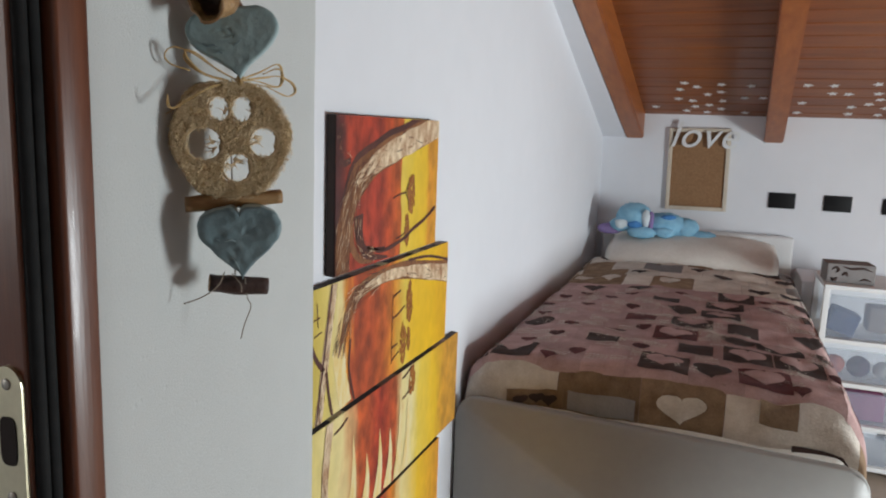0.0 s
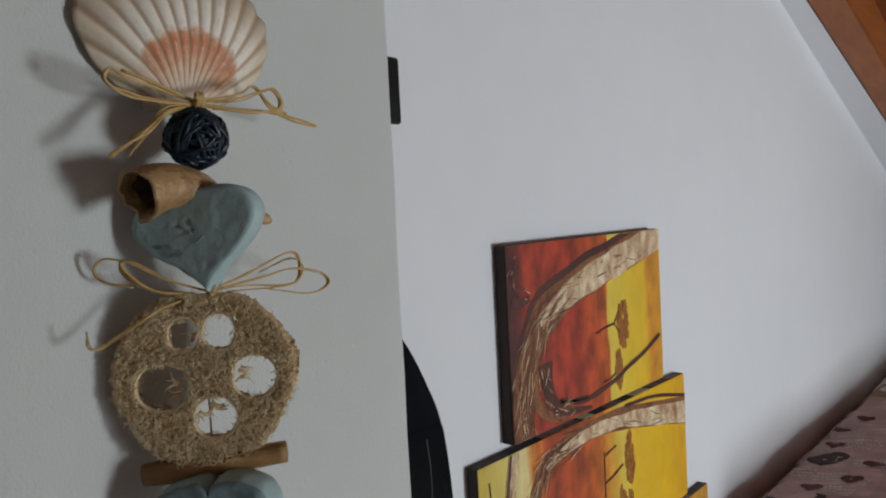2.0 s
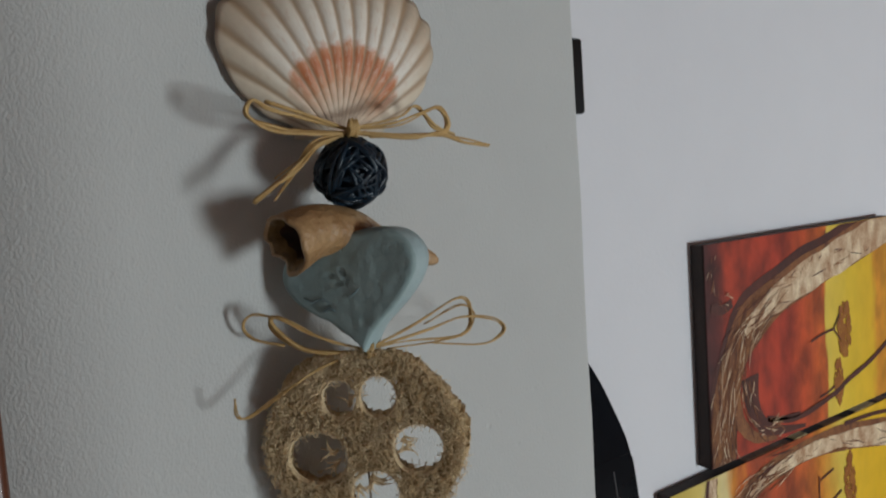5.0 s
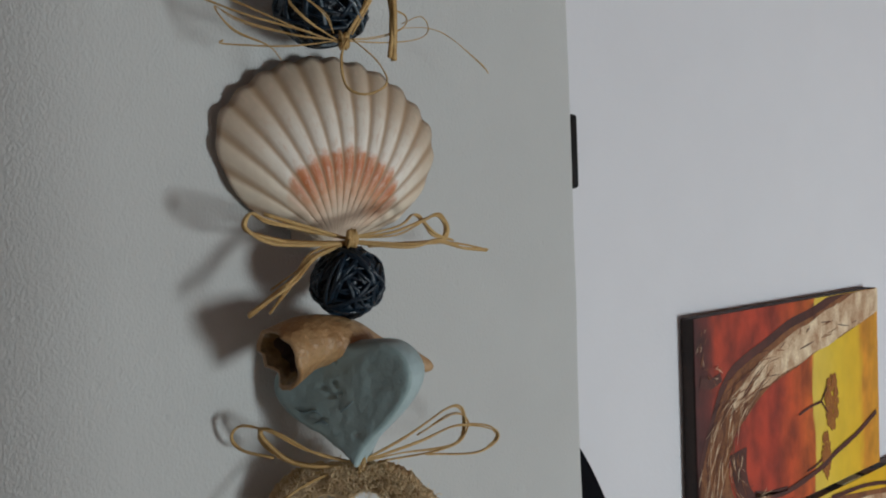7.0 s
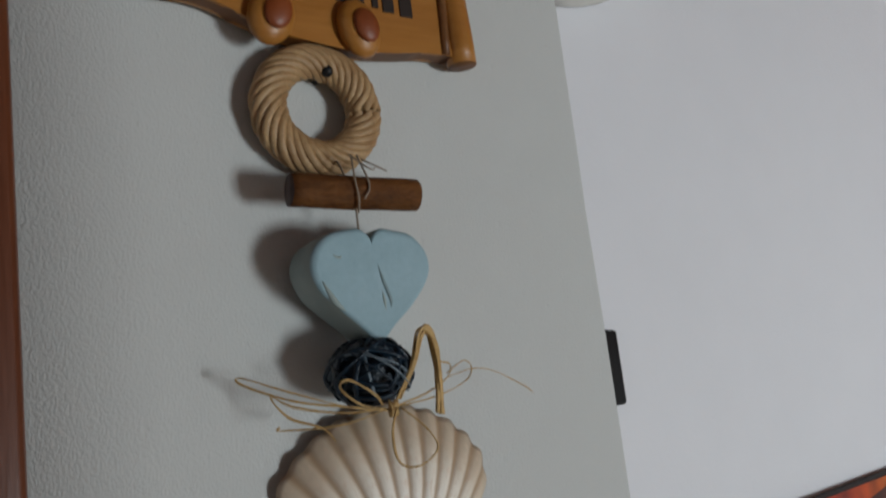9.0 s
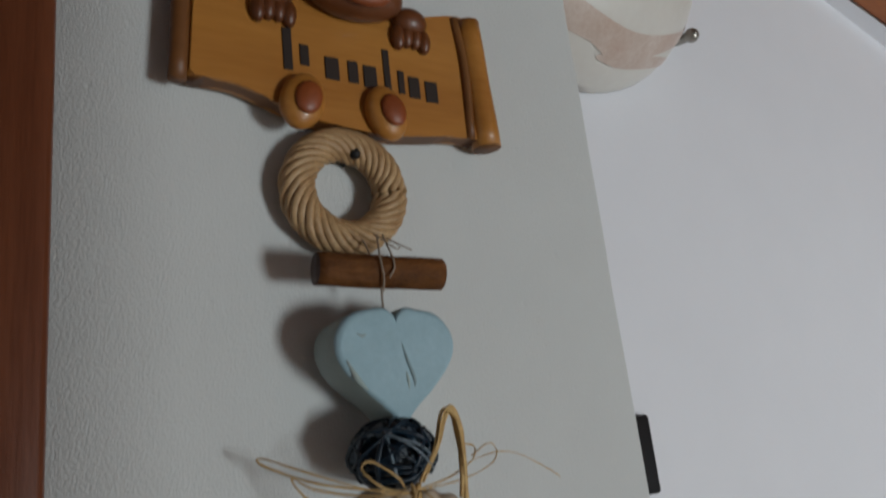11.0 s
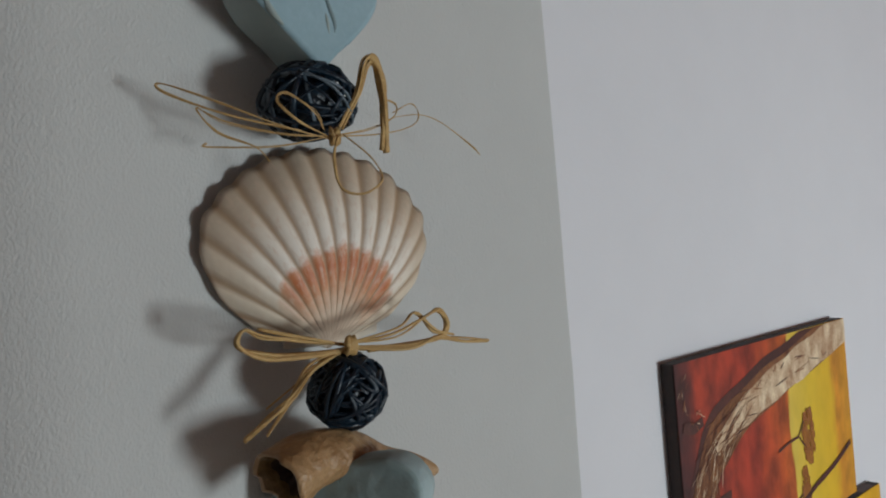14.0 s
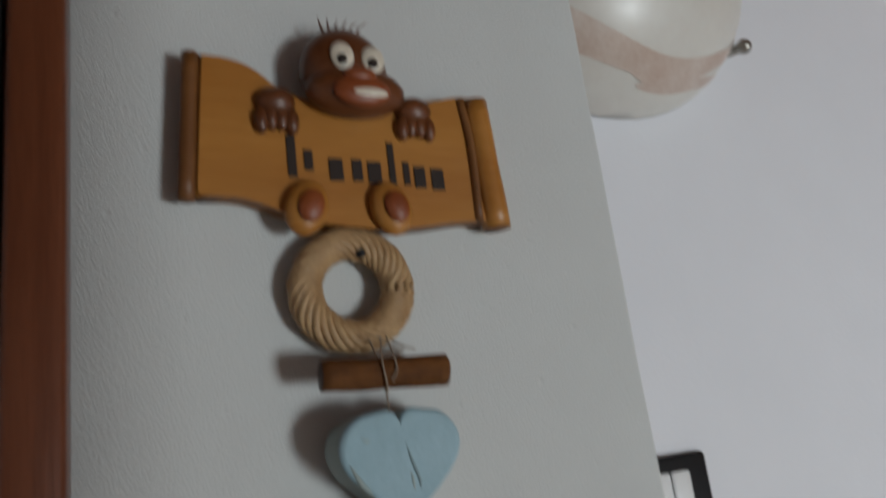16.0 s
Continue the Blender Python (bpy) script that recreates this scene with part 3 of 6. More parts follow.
strike = part("strike_plate", bm, BRASS, frame_ob, "pale brass strike plate", False)


def slot(cx, cz, w, h):
    bm = bmesh.new()
    out = []
    for k in range(20):
        a = 2 * math.pi * k / 20
        c, s = math.cos(a), math.sin(a)
        out.append((cx + w / 2 * math.copysign(abs(c) ** 0.5, c), cz + h / 2 * math.copysign(abs(s) ** 0.5, s)))
    prism(bm, out, -0.0471, -0.0436, 1)
    part("latch_slot", bm, DARK_HOLE, strike, "dark slot", False)


slot(-0.0260, 1.0990, 0.013, 0.030)
slot(-0.0260, 1.018, 0.013, 0.030)
for z in (1.1340, 1.0640, 0.962):
    bm = bmesh.new()
    ball(bm, (-0.0255, -0.0466, z), 0.0036, 12, 8, (1, 0.4, 1))
    part("screw", bm, STEEL, strike)


# ---------------------------------------------------------------- picture in four strips
def strip_canvas(y0, y1, z0, z1, stops, label):
    thing = empty("canvas_picture", pose(LEFT, y0, z0), label, "picture", "strips of the savanna picture")
    w, h = y1 - y0, z1 - z0
    bm = bmesh.new()
    box(bm, 0.001, 0.018, 0, w, 0, h, 0.0015)
    part("stretcher", bm, CANVAS_SIDE, thing, "dark canvas sides", False)
    bm = bmesh.new()
    box(bm, 0.0182, 0.0190, 0.0005, w - 0.0005, 0.0005, h - 0.0005)
    part("print", bm, painted("savanna_print", stops), thing, "", False)
    return thing, w, h


def stroke(name, thing, w, h, points, width, material, lift=0.0006, ends=None):
    """A painted band: points in parts of the strip's width and height, width in metres."""
    line = glide([(0, u * w, v * h) for u, v in points], 7)
    bm = bmesh.new()
    rows = []
    k = len(line)
    for i, p in enumerate(line):
        d = (line[min(i + 1, k - 1)] - line[max(i - 1, 0)]).normalized()
        s = Vector((0, -d.z, d.y))
        t = i / (k - 1)
        r = 0.5 * (width(t) if callable(width) else width)
        r *= 1 + 0.22 * noise.noise(Vector((t * 9, w * 3, len(points))))
        pair = []
        for q in (p + s * r, p - s * r):
            pair.append(bm.verts.new((0.0190 + lift, min(max(q.y, 0.001), w - 0.001), min(max(q.z, 0.001), h - 0.001))))
        rows.append(pair)
    for a, b in zip(rows, rows[1:]):
        try:
            bm.faces.new((a[0], a[1], b[1], b[0]))
        except ValueError:
            pass
    return part(name, bm, material, thing, "", False)


def daubs(name, thing, w, h, cu, cv, ru, rv, count, material, seed, size=0.006, lift=0.0009):
    """A tree crown of many small dabs of paint."""
    rnd = random.Random(seed)
    bm = bmesh.new()
    for i in range(count):
        a, r = rnd.uniform(0, 6.283), math.sqrt(rnd.random())
        y, z = (cu + ru * r * math.cos(a)) * w, (cv + rv * r * math.sin(a)) * h
        s = size * rnd.uniform(0.4, 1.1)
        vs = []
        for k in range(6):
            q = k * 1.047 + rnd.uniform(-0.3, 0.3)
            vs.append(bm.verts.new((0.0190 + lift + i * 1e-6, min(max(y + s * math.cos(q) * 0.7, 0.001), w - 0.001), min(max(z + s * 1.5 * math.sin(q), 0.001), h - 0.001))))
        bm.faces.new(vs)
    return part(name, bm, material, thing, "", False)


DARKRED, RED, ORANGE, AMBER, YELLOW, LEMON, GOLD = (0.075, 0.012, 0.010), (0.40, 0.042, 0.014), (0.56, 0.115, 0.015), (0.70, 0.25, 0.02), (0.82, 0.50, 0.018), (0.80, 0.58, 0.08), (0.70, 0.28, 0.018)
CREAM = (0.80, 0.66, 0.30)


def bark_marks(thing, w, h, points, width, count, seed, lift=0.0015, length=0.07):
    """Many thin brush marks that follow a painted limb."""
    rnd = random.Random(seed)
    line = glide([(0, u * w, v * h) for u, v in points], 16)
    for material, share in ((BRANCH_DARK, 0.30), (BRANCH_MID, 0.45), (BRANCH_LIGHT, 0.25)):
        bm = bmesh.new()
        for i in range(int(count * share)):
            k = rnd.randrange(0, len(line) - 2)
            n_ = max(3, int(len(line) * length * rnd.uniform(0.5, 1.6)))
            seg = line[k:k + n_]
            if len(seg) < 3:
                continue
            off, slide = rnd.uniform(-0.5, 0.5) * width, rnd.uniform(-0.4, 0.4) * width
            r0 = rnd.uniform(0.0003, 0.0009)
            rows = []
            for j, p in enumerate(seg):
                d = (seg[min(j + 1, len(seg) - 1)] - seg[max(j - 1, 0)]).normalized()
                q = Vector((0, -d.z, d.y))
                c = p + q * (off + slide * j / len(seg))
                r = r0 * math.sin(math.pi * (j + 0.5) / len(seg))
                rows.append([bm.verts.new((0.0190 + lift + i * 2e-6, min(max(e.y, 0.001), w - 0.001), min(max(e.z, 0.001), h - 0.001))) for e in (c + q * r, c - q * r)])
            for a, b in zip(rows, rows[1:]):
                bm.faces.new((a[0], a[1], b[1], b[0]))
        part("painted_bark", bm, material, thing, "", False)["kind"] = "stuff"


def wrap_marks(thing, w, h, spans):
    """The print folded over the strip's upper edge."""
    for a, b, material in spans:
        part("folded_edge", boxes((0.002, 0.0175, a * w, b * w, h, h + 0.0006)), material, thing, "", False)


# top strip
c1, w, h = strip_canvas(1.045, 1.492, 1.046, 1.307, [(0.0, DARKRED), (0.05, (0.13, 0.018, 0.012)), (0.09, RED), (0.36, (0.40, 0.040, 0.015)), (0.48, (0.50, 0.075, 0.015)), (0.575, ORANGE), (0.59, LEMON), (0.72, (0.80, 0.54, 0.03)), (0.86, YELLOW), (0.90, GOLD), (1.0, (0.72, 0.33, 0.02))], "canvas strip print of red and yellow savanna with branch")
LIMB = [(1.03, 0.985), (0.76, 0.88), (0.543, 0.80), (0.384, 0.735), (0.254, 0.66), (0.165, 0.57), (0.106, 0.44), (0.073, 0.30), (0.049, 0.10), (0.04, -0.02)]
stroke("painted_branch", c1, w, h, [(u, v + 0.03) for u, v in LIMB], lambda t: 0.060, BRANCH_DARK, 0.0004)
stroke("painted_branch", c1, w, h, LIMB, lambda t: 0.052, BRANCH_MID, 0.0007)
stroke("painted_branch", c1, w, h, [(u, v - 0.01) for u, v in LIMB[:6]], lambda t: 0.046 * (1 - 0.75 * t ** 3), BRANCH_LIGHT, 0.0010)
stroke("painted_root", c1, w, h, [(0.02, 0.72), (0.06, 0.70), (0.11, 0.72)], 0.012, BRANCH_DARK, 0.0009)
stroke("painted_root", c1, w, h, [(0.18, 0.36), (0.19, 0.22), (0.24, 0.10), (0.32, 0.05), (0.45, 0.02)], lambda t: 0.030 * (1.15 - t), BRANCH_DARK, 0.0006)
stroke("painted_root", c1, w, h, [(0.10, 0.30), (0.13, 0.16), (0.20, 0.06), (0.30, 0.02)], lambda t: 0.022 * (1.2 - t), BRANCH_MID, 0.0009)
for pts, wd in (([(0.254, 0.13), (0.40, 0.075), (0.605, 0.115), (0.704, 0.165), (0.84, 0.22), (0.975, 0.30)], 0.0075), ([(0.20, 0.20), (0.26, 0.12), (0.42, 0.09)], 0.006), ([(0.49, 0.43), (0.55, 0.45), (0.62, 0.46)], 0.0035), ([(0.62, 0.46), (0.655, 0.53)], 0.0022), ([(0.62, 0.46), (0.66, 0.39)], 0.0022), ([(0.53, 0.13), (0.58, 0.14), (0.62, 0.16)], 0.003), ([(0.582, 0.98), (0.585, 0.90)], 0.0016)):
    stroke("painted_twig", c1, w, h, pts, wd, BRANCH_DARK, 0.0012)
daubs("painted_tree", c1, w, h, 0.685, 0.45, 0.040, 0.15, 150, CROWN_PAINT, 1, 0.0042)
daubs("painted_tree", c1, w, h, 0.645, 0.17, 0.026, 0.12, 100, CROWN_PAINT, 2, 0.0042)
bark_marks(c1, w, h, LIMB[:6], 0.044, 34, 21)
bark_marks(c1, w, h, LIMB[3:], 0.052, 190, 22, 0.0012, 0.16)
bark_marks(c1, w, h, [(0.17, 0.36), (0.18, 0.22), (0.23, 0.10), (0.34, 0.05)], 0.030, 80, 23, 0.0012, 0.14)
bark_marks(c1, w, h, [(0.02, 0.95), (0.04, 0.80), (0.10, 0.70)], 0.030, 30, 27, 0.0012, 0.14)

# second strip
c2, w, h = strip_canvas(0.968, 1.576, 0.812, 1.037, [(0.0, (0.60, 0.44, 0.06)), (0.08, (0.70, 0.54, 0.13)), (0.16, CREAM), (0.20, AMBER), (0.24, (0.42, 0.065, 0.015)), (0.36, (0.44, 0.07, 0.016)), (0.46, (0.52, 0.11, 0.018)), (0.52, AMBER), (0.57, (0.72, 0.42, 0.05)), (0.61, LEMON), (0.66, YELLOW), (0.85, (0.84, 0.49, 0.006)), (1.0, (0.76, 0.38, 0.008))], "wider canvas strip print with a bent branch and savanna trees")
LIMB = [(1.02, 0.69), (0.769, 0.81), (0.591, 0.89), (0.434, 0.91), (0.317, 0.88), (0.245, 0.82), (0.20, 0.71), (0.175, 0.56), (0.15, 0.42)]
stroke("painted_branch", c2, w, h, LIMB, lambda t: (0.050 - 0.022 * min(1.0, t * 2.5)) * (1 - 0.9 * max(0.0, t - 0.7) / 0.3), BRANCH_MID, 0.0005)
stroke("painted_branch", c2, w, h, [(u, v - 0.015) for u, v in LIMB[:6]], lambda t: (0.040 - 0.018 * min(1.0, t * 2.5)) * (1 - 0.6 * t ** 3), BRANCH_LIGHT, 0.0009)
stroke("painted_twig", c2, w, h, [(0.62, 0.965), (0.80, 0.93), (1.0, 0.82)], 0.006, BRANCH_DARK, 0.0012)
stroke("painted_glow", c2, w, h, [(0.15, 0.50), (0.17, 0.25), (0.20, 0.0)], 0.040, PALE_PAINT, 0.0004)
stroke("painted_trunk", c2, w, h, [(0.125, 1.0), (0.10, 0.70), (0.076, 0.40), (0.045, 0.0)], 0.022, BRANCH_LIGHT, 0.0009)
for pts, wd in (([(0.112, 1.0), (0.087, 0.68), (0.063, 0.38), (0.032, 0.0)], 0.005), ([(0.0, 0.64), (0.03, 0.50), (0.072, 0.38)], 0.009), ([(0.085, 0.36), (0.10, 0.18), (0.12, 0.0)], 0.007), ([(0.035, 0.9), (0.04, 0.72)], 0.0018), ([(0.01, 0.78), (0.05, 0.79)], 0.0018), ([(0.02, 0.66), (0.06, 0.68)], 0.0018), ([(0.22, 0.52), (0.215, 0.28), (0.25, 0.0)], 0.006), ([(0.51, 0.69), (0.567, 0.72)], 0.003), ([(0.508, 0.50), (0.55, 0.52), (0.60, 0.56)], 0.0035), ([(0.505, 0.24), (0.55, 0.25)], 0.003), ([(0.505, 0.13), (0.56, 0.17)], 0.003), ([(0.505, 0.72), (0.503, 0.10)], 0.0022)):
    stroke("painted_twig", c2, w, h, pts, wd, BRANCH_DARK, 0.0012)
daubs("painted_tree", c2, w, h, 0.640, 0.58, 0.026, 0.19, 130, CROWN_PAINT, 3, 0.0042)
daubs("painted_tree", c2, w, h, 0.595, 0.22, 0.024, 0.19, 120, CROWN_PAINT, 4, 0.0042)
daubs("painted_tree", c2, w, h, 0.640, 0.24, 0.014, 0.12, 50, CROWN_PAINT, 6, 0.0040)
bark_marks(c2, w, h, LIMB[:6], 0.028, 44, 24)
bark_marks(c2, w, h, LIMB[3:], 0.040, 120, 28, 0.0012, 0.18)
bark_marks(c2, w, h, [(0.125, 1.0), (0.10, 0.70), (0.076, 0.40), (0.045, 0.0)], 0.020, 60, 25)
wrap_marks(c2, w, h, ((0.24, 0.40, BRANCH_MID), (0.42, 0.47, PALE_PAINT), (0.54, 0.62, BRANCH_MID), (0.68, 0.77, PALE_PAINT), (0.79, 0.84, BRANCH_MID), (0.90, 0.97, BRANCH_DARK)))

# third strip
c3, w, h = strip_canvas(0.885, 1.668, 0.580, 0.802, [(0.0, (0.66, 0.46, 0.06)), (0.12, (0.74, 0.60, 0.2)), (0.24, CREAM), (0.33, (0.55, 0.10, 0.02)), (0.45, (0.42, 0.035, 0.014)), (0.53, (0.50, 0.09, 0.02)), (0.58, CREAM), (0.63, (0.8, 0.68, 0.34)), (0.68, LEMON), (0.80, YELLOW), (0.88, (0.64, 0.30, 0.03)), (1.0, (0.62, 0.30, 0.04))], "widest canvas strip print in red, cream and yellow")
for k, (u, v) in enumerate(((0.30, 0.75), (0.37, 0.5), (0.44, 0.62), (0.50, 0.55), (0.56, 0.85), (0.61, 0.7))):
    stroke("painted_glow", c3, w, h, [(u - 0.01, 0.0), (u + 0.005, v * 0.5), (u, v)], lambda t: 0.034 * (1.05 - t), PALE_PAINT, 0.0005 + 0.0001 * k)
stroke("painted_trunk", c3, w, h, [(0.19, 1.0), (0.17, 0.5), (0.18, 0.0)], 0.022, BRANCH_LIGHT, 0.0012)
for u, v in ((0.60, 0.95), (0.605, 0.75), (0.24, 0.9)):
    stroke("painted_twig", c3, w, h, [(u - 0.03, v - 0.02), (u, v), (u + 0.03, v + 0.04)], 0.004, BRANCH_DARK, 0.0013)
daubs("painted_tree", c3, w, h, 0.635, 0.85, 0.02, 0.14, 80, CROWN_PAINT, 5, 0.0055)

bark_marks(c3, w, h, [(0.19, 1.0), (0.17, 0.5), (0.18, 0.0)], 0.02, 50, 26)
wrap_marks(c3, w, h, ((0.20, 0.26, PALE_PAINT), (0.44, 0.54, BRANCH_MID), (0.62, 0.66, BRANCH_DARK), (0.80, 0.90, BRANCH_MID)))

# fourth strip
c4, w, h = strip_canvas(0.955, 1.560, 0.345, 0.572, [(0.0, (0.62, 0.34, 0.03)), (0.15, YELLOW), (0.30, CREAM), (0.36, (0.62, 0.14, 0.02)), (0.48, (0.5, 0.06, 0.016)), (0.58, AMBER), (0.64, CREAM), (0.78, YELLOW), (1.0, GOLD)], "lowest canvas strip print in orange and yellow")
stroke("painted_trunk", c4, w, h, [(0.10, 1.0), (0.09, 0.5), (0.11, 0.0)], 0.02, BRANCH_LIGHT, 0.0009)

# ---------------------------------------------------------------- black stick vacuum in the recess
vac = empty("stick_vacuum", pose(-0.520, 0.799, 0.0), "glossy black stick vacuum cleaner standing in the wall recess", "vacuum cleaner")
outer = glide([(0, -0.085, 1.30), (0, -0.045, 1.285), (0, -0.018, 1.242), (0, 0.002, 1.213), (0, 0.019, 1.182), (0, 0.034, 1.150), (0, 0.042, 1.115), (0, 0.049, 1.05), (0, 0.053, 0.95), (0, 0.057, 0.85), (0, 0.058, 0.70)], 4)
inner = glide([(0, -0.085, 1.20), (0, -0.040, 1.195), (0, -0.022, 1.171), (0, -0.012, 1.155), (0, -0.012, 1.144), (0, -0.022, 1.138), (0, -0.04, 1.13), (0, -0.085, 1.12)], 4)
bm = bmesh.new()
right = [p for p in outer if p.z > 1.10]
outline = [Vector((0, -0.17 - p.y, p.z)) for p in right[::-1]] + right[1:]
hole = []
for k in range(len(outline)):
    a = math.pi + math.pi * (1 - k / (len(outline) - 1))
    hole.append(Vector((0, -0.085 + 0.073 * math.cos(a - math.pi), 1.142 + 0.062 * max(0.0, math.sin(a - math.pi)) ** 0.8)))
rings = [[bm.verts.new((x, p.y, p.z)) for p in line] for line, x in ((outline, -0.026), (outline, 0.0226), (hole, 0.0236), (hole, -0.026))]
for a, b in zip(rings, rings[1:] + rings[:1]):
    for i in range(len(outline) - 1):
        bm.faces.new((a[i], a[i + 1], b[i + 1], b[i]))
part("handle", bm, BLACK_PLASTIC, vac, "black loop handle", False)
bm = bmesh.new()
shape = [(p.y, p.z) for p in outer if p.z < 1.145]
low = [(y, z) for y, z in shape] + [(-0.17 - y, z) for y, z in shape[::-1]]
f1, f2, sides = prism(bm, low, -0.026, 0.0238, 0)
bmesh.ops.bevel(bm, geom=list({e for f in (f1, f2) for e in f.edges}), offset=0.0025, segments=2, affect="EDGES")
part("body", bm, BLACK_PLASTIC, vac)
# the bright highlight along the seam, built as a paler grey strand
bm = bmesh.new()
tube(bm, [(0.0236, 0.0130, 1.128), (0.0240, 0.0165, 1.095), (0.0240, 0.0166, 1.06), (0.0240, 0.0150, 1.0), (0.0240, 0.0150, 0.80)], lambda t: 0.0009 * (1 - 0.6 * t), 6, 5)
part("seam_edge", bm, SEAM_GLINT, vac, "seam edge with a painted highlight")
bm = bmesh.new()
box(bm, 0.0236, 0.0246, 0.017, 0.0478, 0.72, 1.02, 0.0008)
panel = part("side_panel", bm, BLACK_PLASTIC, vac, "gloss black panel with silver print")
for z0, z1, yy0, yy1 in ((0.916, 0.934, 0.020, 0.031), (0.938, 0.956, 0.020, 0.031), (0.894, 0.912, 0.020, 0.031), (0.87, 0.89, 0.020, 0.031), (0.90, 0.905, 0.0345, 0.0385), (0.912, 0.917, 0.0345, 0.0385), (0.924, 0.929, 0.0345, 0.0385), (0.936, 0.941, 0.0345, 0.0385), (0.948, 0.953, 0.0345, 0.0385)):
    part("print_bar", boxes((0.0248, 0.0252, yy0, yy1, z0, z1)), SILVER, panel, "silver printed bar", False)
bm = bmesh.new()
box(bm, 0.0240, 0.0254, 0.0405, 0.0465, 0.905, 0.962, 0.0006)
part("badge", bm, SILVER, panel, "rounded silver badge")
bm = bmesh.new()
rod(bm, (0, -0.085, 0.70), (0, -0.085, 0.09), 0.018)
part("tube", bm, BLACK_MATT, vac)
bm = bmesh.new()
box(bm, -0.05, 0.07, -0.20, 0.03, 0.0, 0.09, 0.02)
part("floor_head", bm, BLACK_MATT, vac)


# ---------------------------------------------------------------- black wall plates
def wall_plate(m, label, group=""):
    thing = empty("wall_plate", m, label, "wall plate", group)
    bm = bmesh.new()
    box(bm, -0.059, 0.059, -0.009, 0.0, -0.037, 0.037, 0.004, segments=3)
    part("plate", bm, BLACK_MATT, thing)
    for x in (-0.023, 0.0, 0.023) if "switch" in label else ():
        bm = bmesh.new()
        box(bm, x - 0.0105, x + 0.0105, -0.012, -0.009, -0.022, 0.022, 0.002)
        part("rocker", bm, WHITE_PLASTIC, thing)
    return thing


wall_plate(pose(LEFT, 0.821, 1.4915, 0, 0, 90), "black rounded light switch plate with white rockers on the white wall")
for x in (0.283, 0.521, 0.763):
    wall_plate(pose(x, BACK, 1.012), "black wall outlet plate on the knee wall", "outlet plates above the bed")

# ---------------------------------------------------------------- wall lamp
lamp = empty("wall_lamp", pose(LEFT, 0.859, 2.039), "frosted glass bowl wall lamp with amber swirls, unlit", "wall lamp")
bm = bmesh.new()
rows = []
for i in range(13):
    v = -math.pi / 2 * i / 12
    rows.append([])
    for j in range(25):
        u = math.pi * j / 24
        rows[-1].append(bm.verts.new((0.004 + 0.125 * math.cos(v) * math.sin(u), -0.185 * math.cos(v) * math.cos(u), 0.165 * math.sin(v))))
for a, b in zip(rows, rows[1:]):
    for j in range(24):
        if len({v.co.to_tuple(6) for v in (a[j], a[j + 1], b[j + 1], b[j])}) > 2:
            bm.faces.new((a[j], a[j + 1], b[j + 1], b[j]))
bmesh.ops.remove_doubles(bm, verts=bm.verts, dist=1e-5)
bowl = part("glass_bowl", bm, SANDGLASS, lamp)
solid = bowl.modifiers.new("thickness", "SOLIDIFY")
solid.thickness = 0.004


def on_bowl(u, v, out=0.001):
    u, v = math.pi * u, -math.pi / 2 * v
    return (0.004 + (0.125 + out) * math.cos(v) * math.sin(u), -(0.185 + out) * math.cos(v) * math.cos(u), (0.165 + out) * math.sin(v))


for a, b, c, d, sag, wide in ((0.99, 0.16, 0.10, 0.12, 0.52, 0.075), (0.99, 0.42, 0.45, 0.74, 0.10, 0.045), (0.55, 0.70, 0.06, 0.30, 0.06, 0.040)):
    bm = bmesh.new()
    last = None
    for i in range(37):
        t = i / 36
        u, v = a + (c - a) * t, b + (d - b) * t + sag * math.sin(math.pi * t)
        wd = wide * math.sin(math.pi * t) ** 0.6 + 0.004
        row = [bm.verts.new(on_bowl(u, min(v + wd * (q / 3 - 1), 0.985), 0.0007)) for q in range(7)]
        if last:
            for q in range(6):
                bm.faces.new((last[q], last[q + 1], row[q + 1], row[q]))
        last = row
    part("amber_swirl", bm, SWIRL, lamp, "amber swirl in the glass")
bm = bmesh.new()
rod(bm, (0.0, 0.186, -0.065), (0.022, 0.190, -0.068), 0.006)
ball(bm, (0.024, 0.191, -0.068), 0.009)
part("clip_knob", bm, STEEL, lamp, "metal clip knob")

# ---------------------------------------------------------------- garland hanging on the pier
garland = empty("wall_garland", pose(-0.377, 0.487, 1.669), "hanging garland of blue soap hearts, shells, twigs and raffia", "wall garland")
BASE = Vector((-0.377, 0.487, 1.669))


def hung(name, bm, material, x, y, z, facing, label="", parent=None, roll=0.0):
    """A part of the garland at a place of the room; facing: degrees from straight off the wall; its own x is to the right, -y towards the room."""
    ob = part(name, bm, material, parent or garland, label)
    ob.matrix_local = Matrix.Translation(Vector((x, y, z)) - BASE) @ pose(0, 0, 0, 0, 0, facing + 90) @ pose(0, 0, 0, 0, roll, 0)
    return ob


def heart_outline(w, h, k=64):
    pts = []
    for i in range(k):
        t = 2 * math.pi * i / k
        x = 16 * math.sin(t) ** 3
        z = 13 * math.cos(t) - 5 * math.cos(2 * t) - 2 * math.cos(3 * t) - math.cos(4 * t)
        z += 3.8 * math.exp(-(x / 4.5) ** 2) * (z > 0)
        pts.append((x / 32 * w, (z + 2.5) / 29 * h))
    return pts


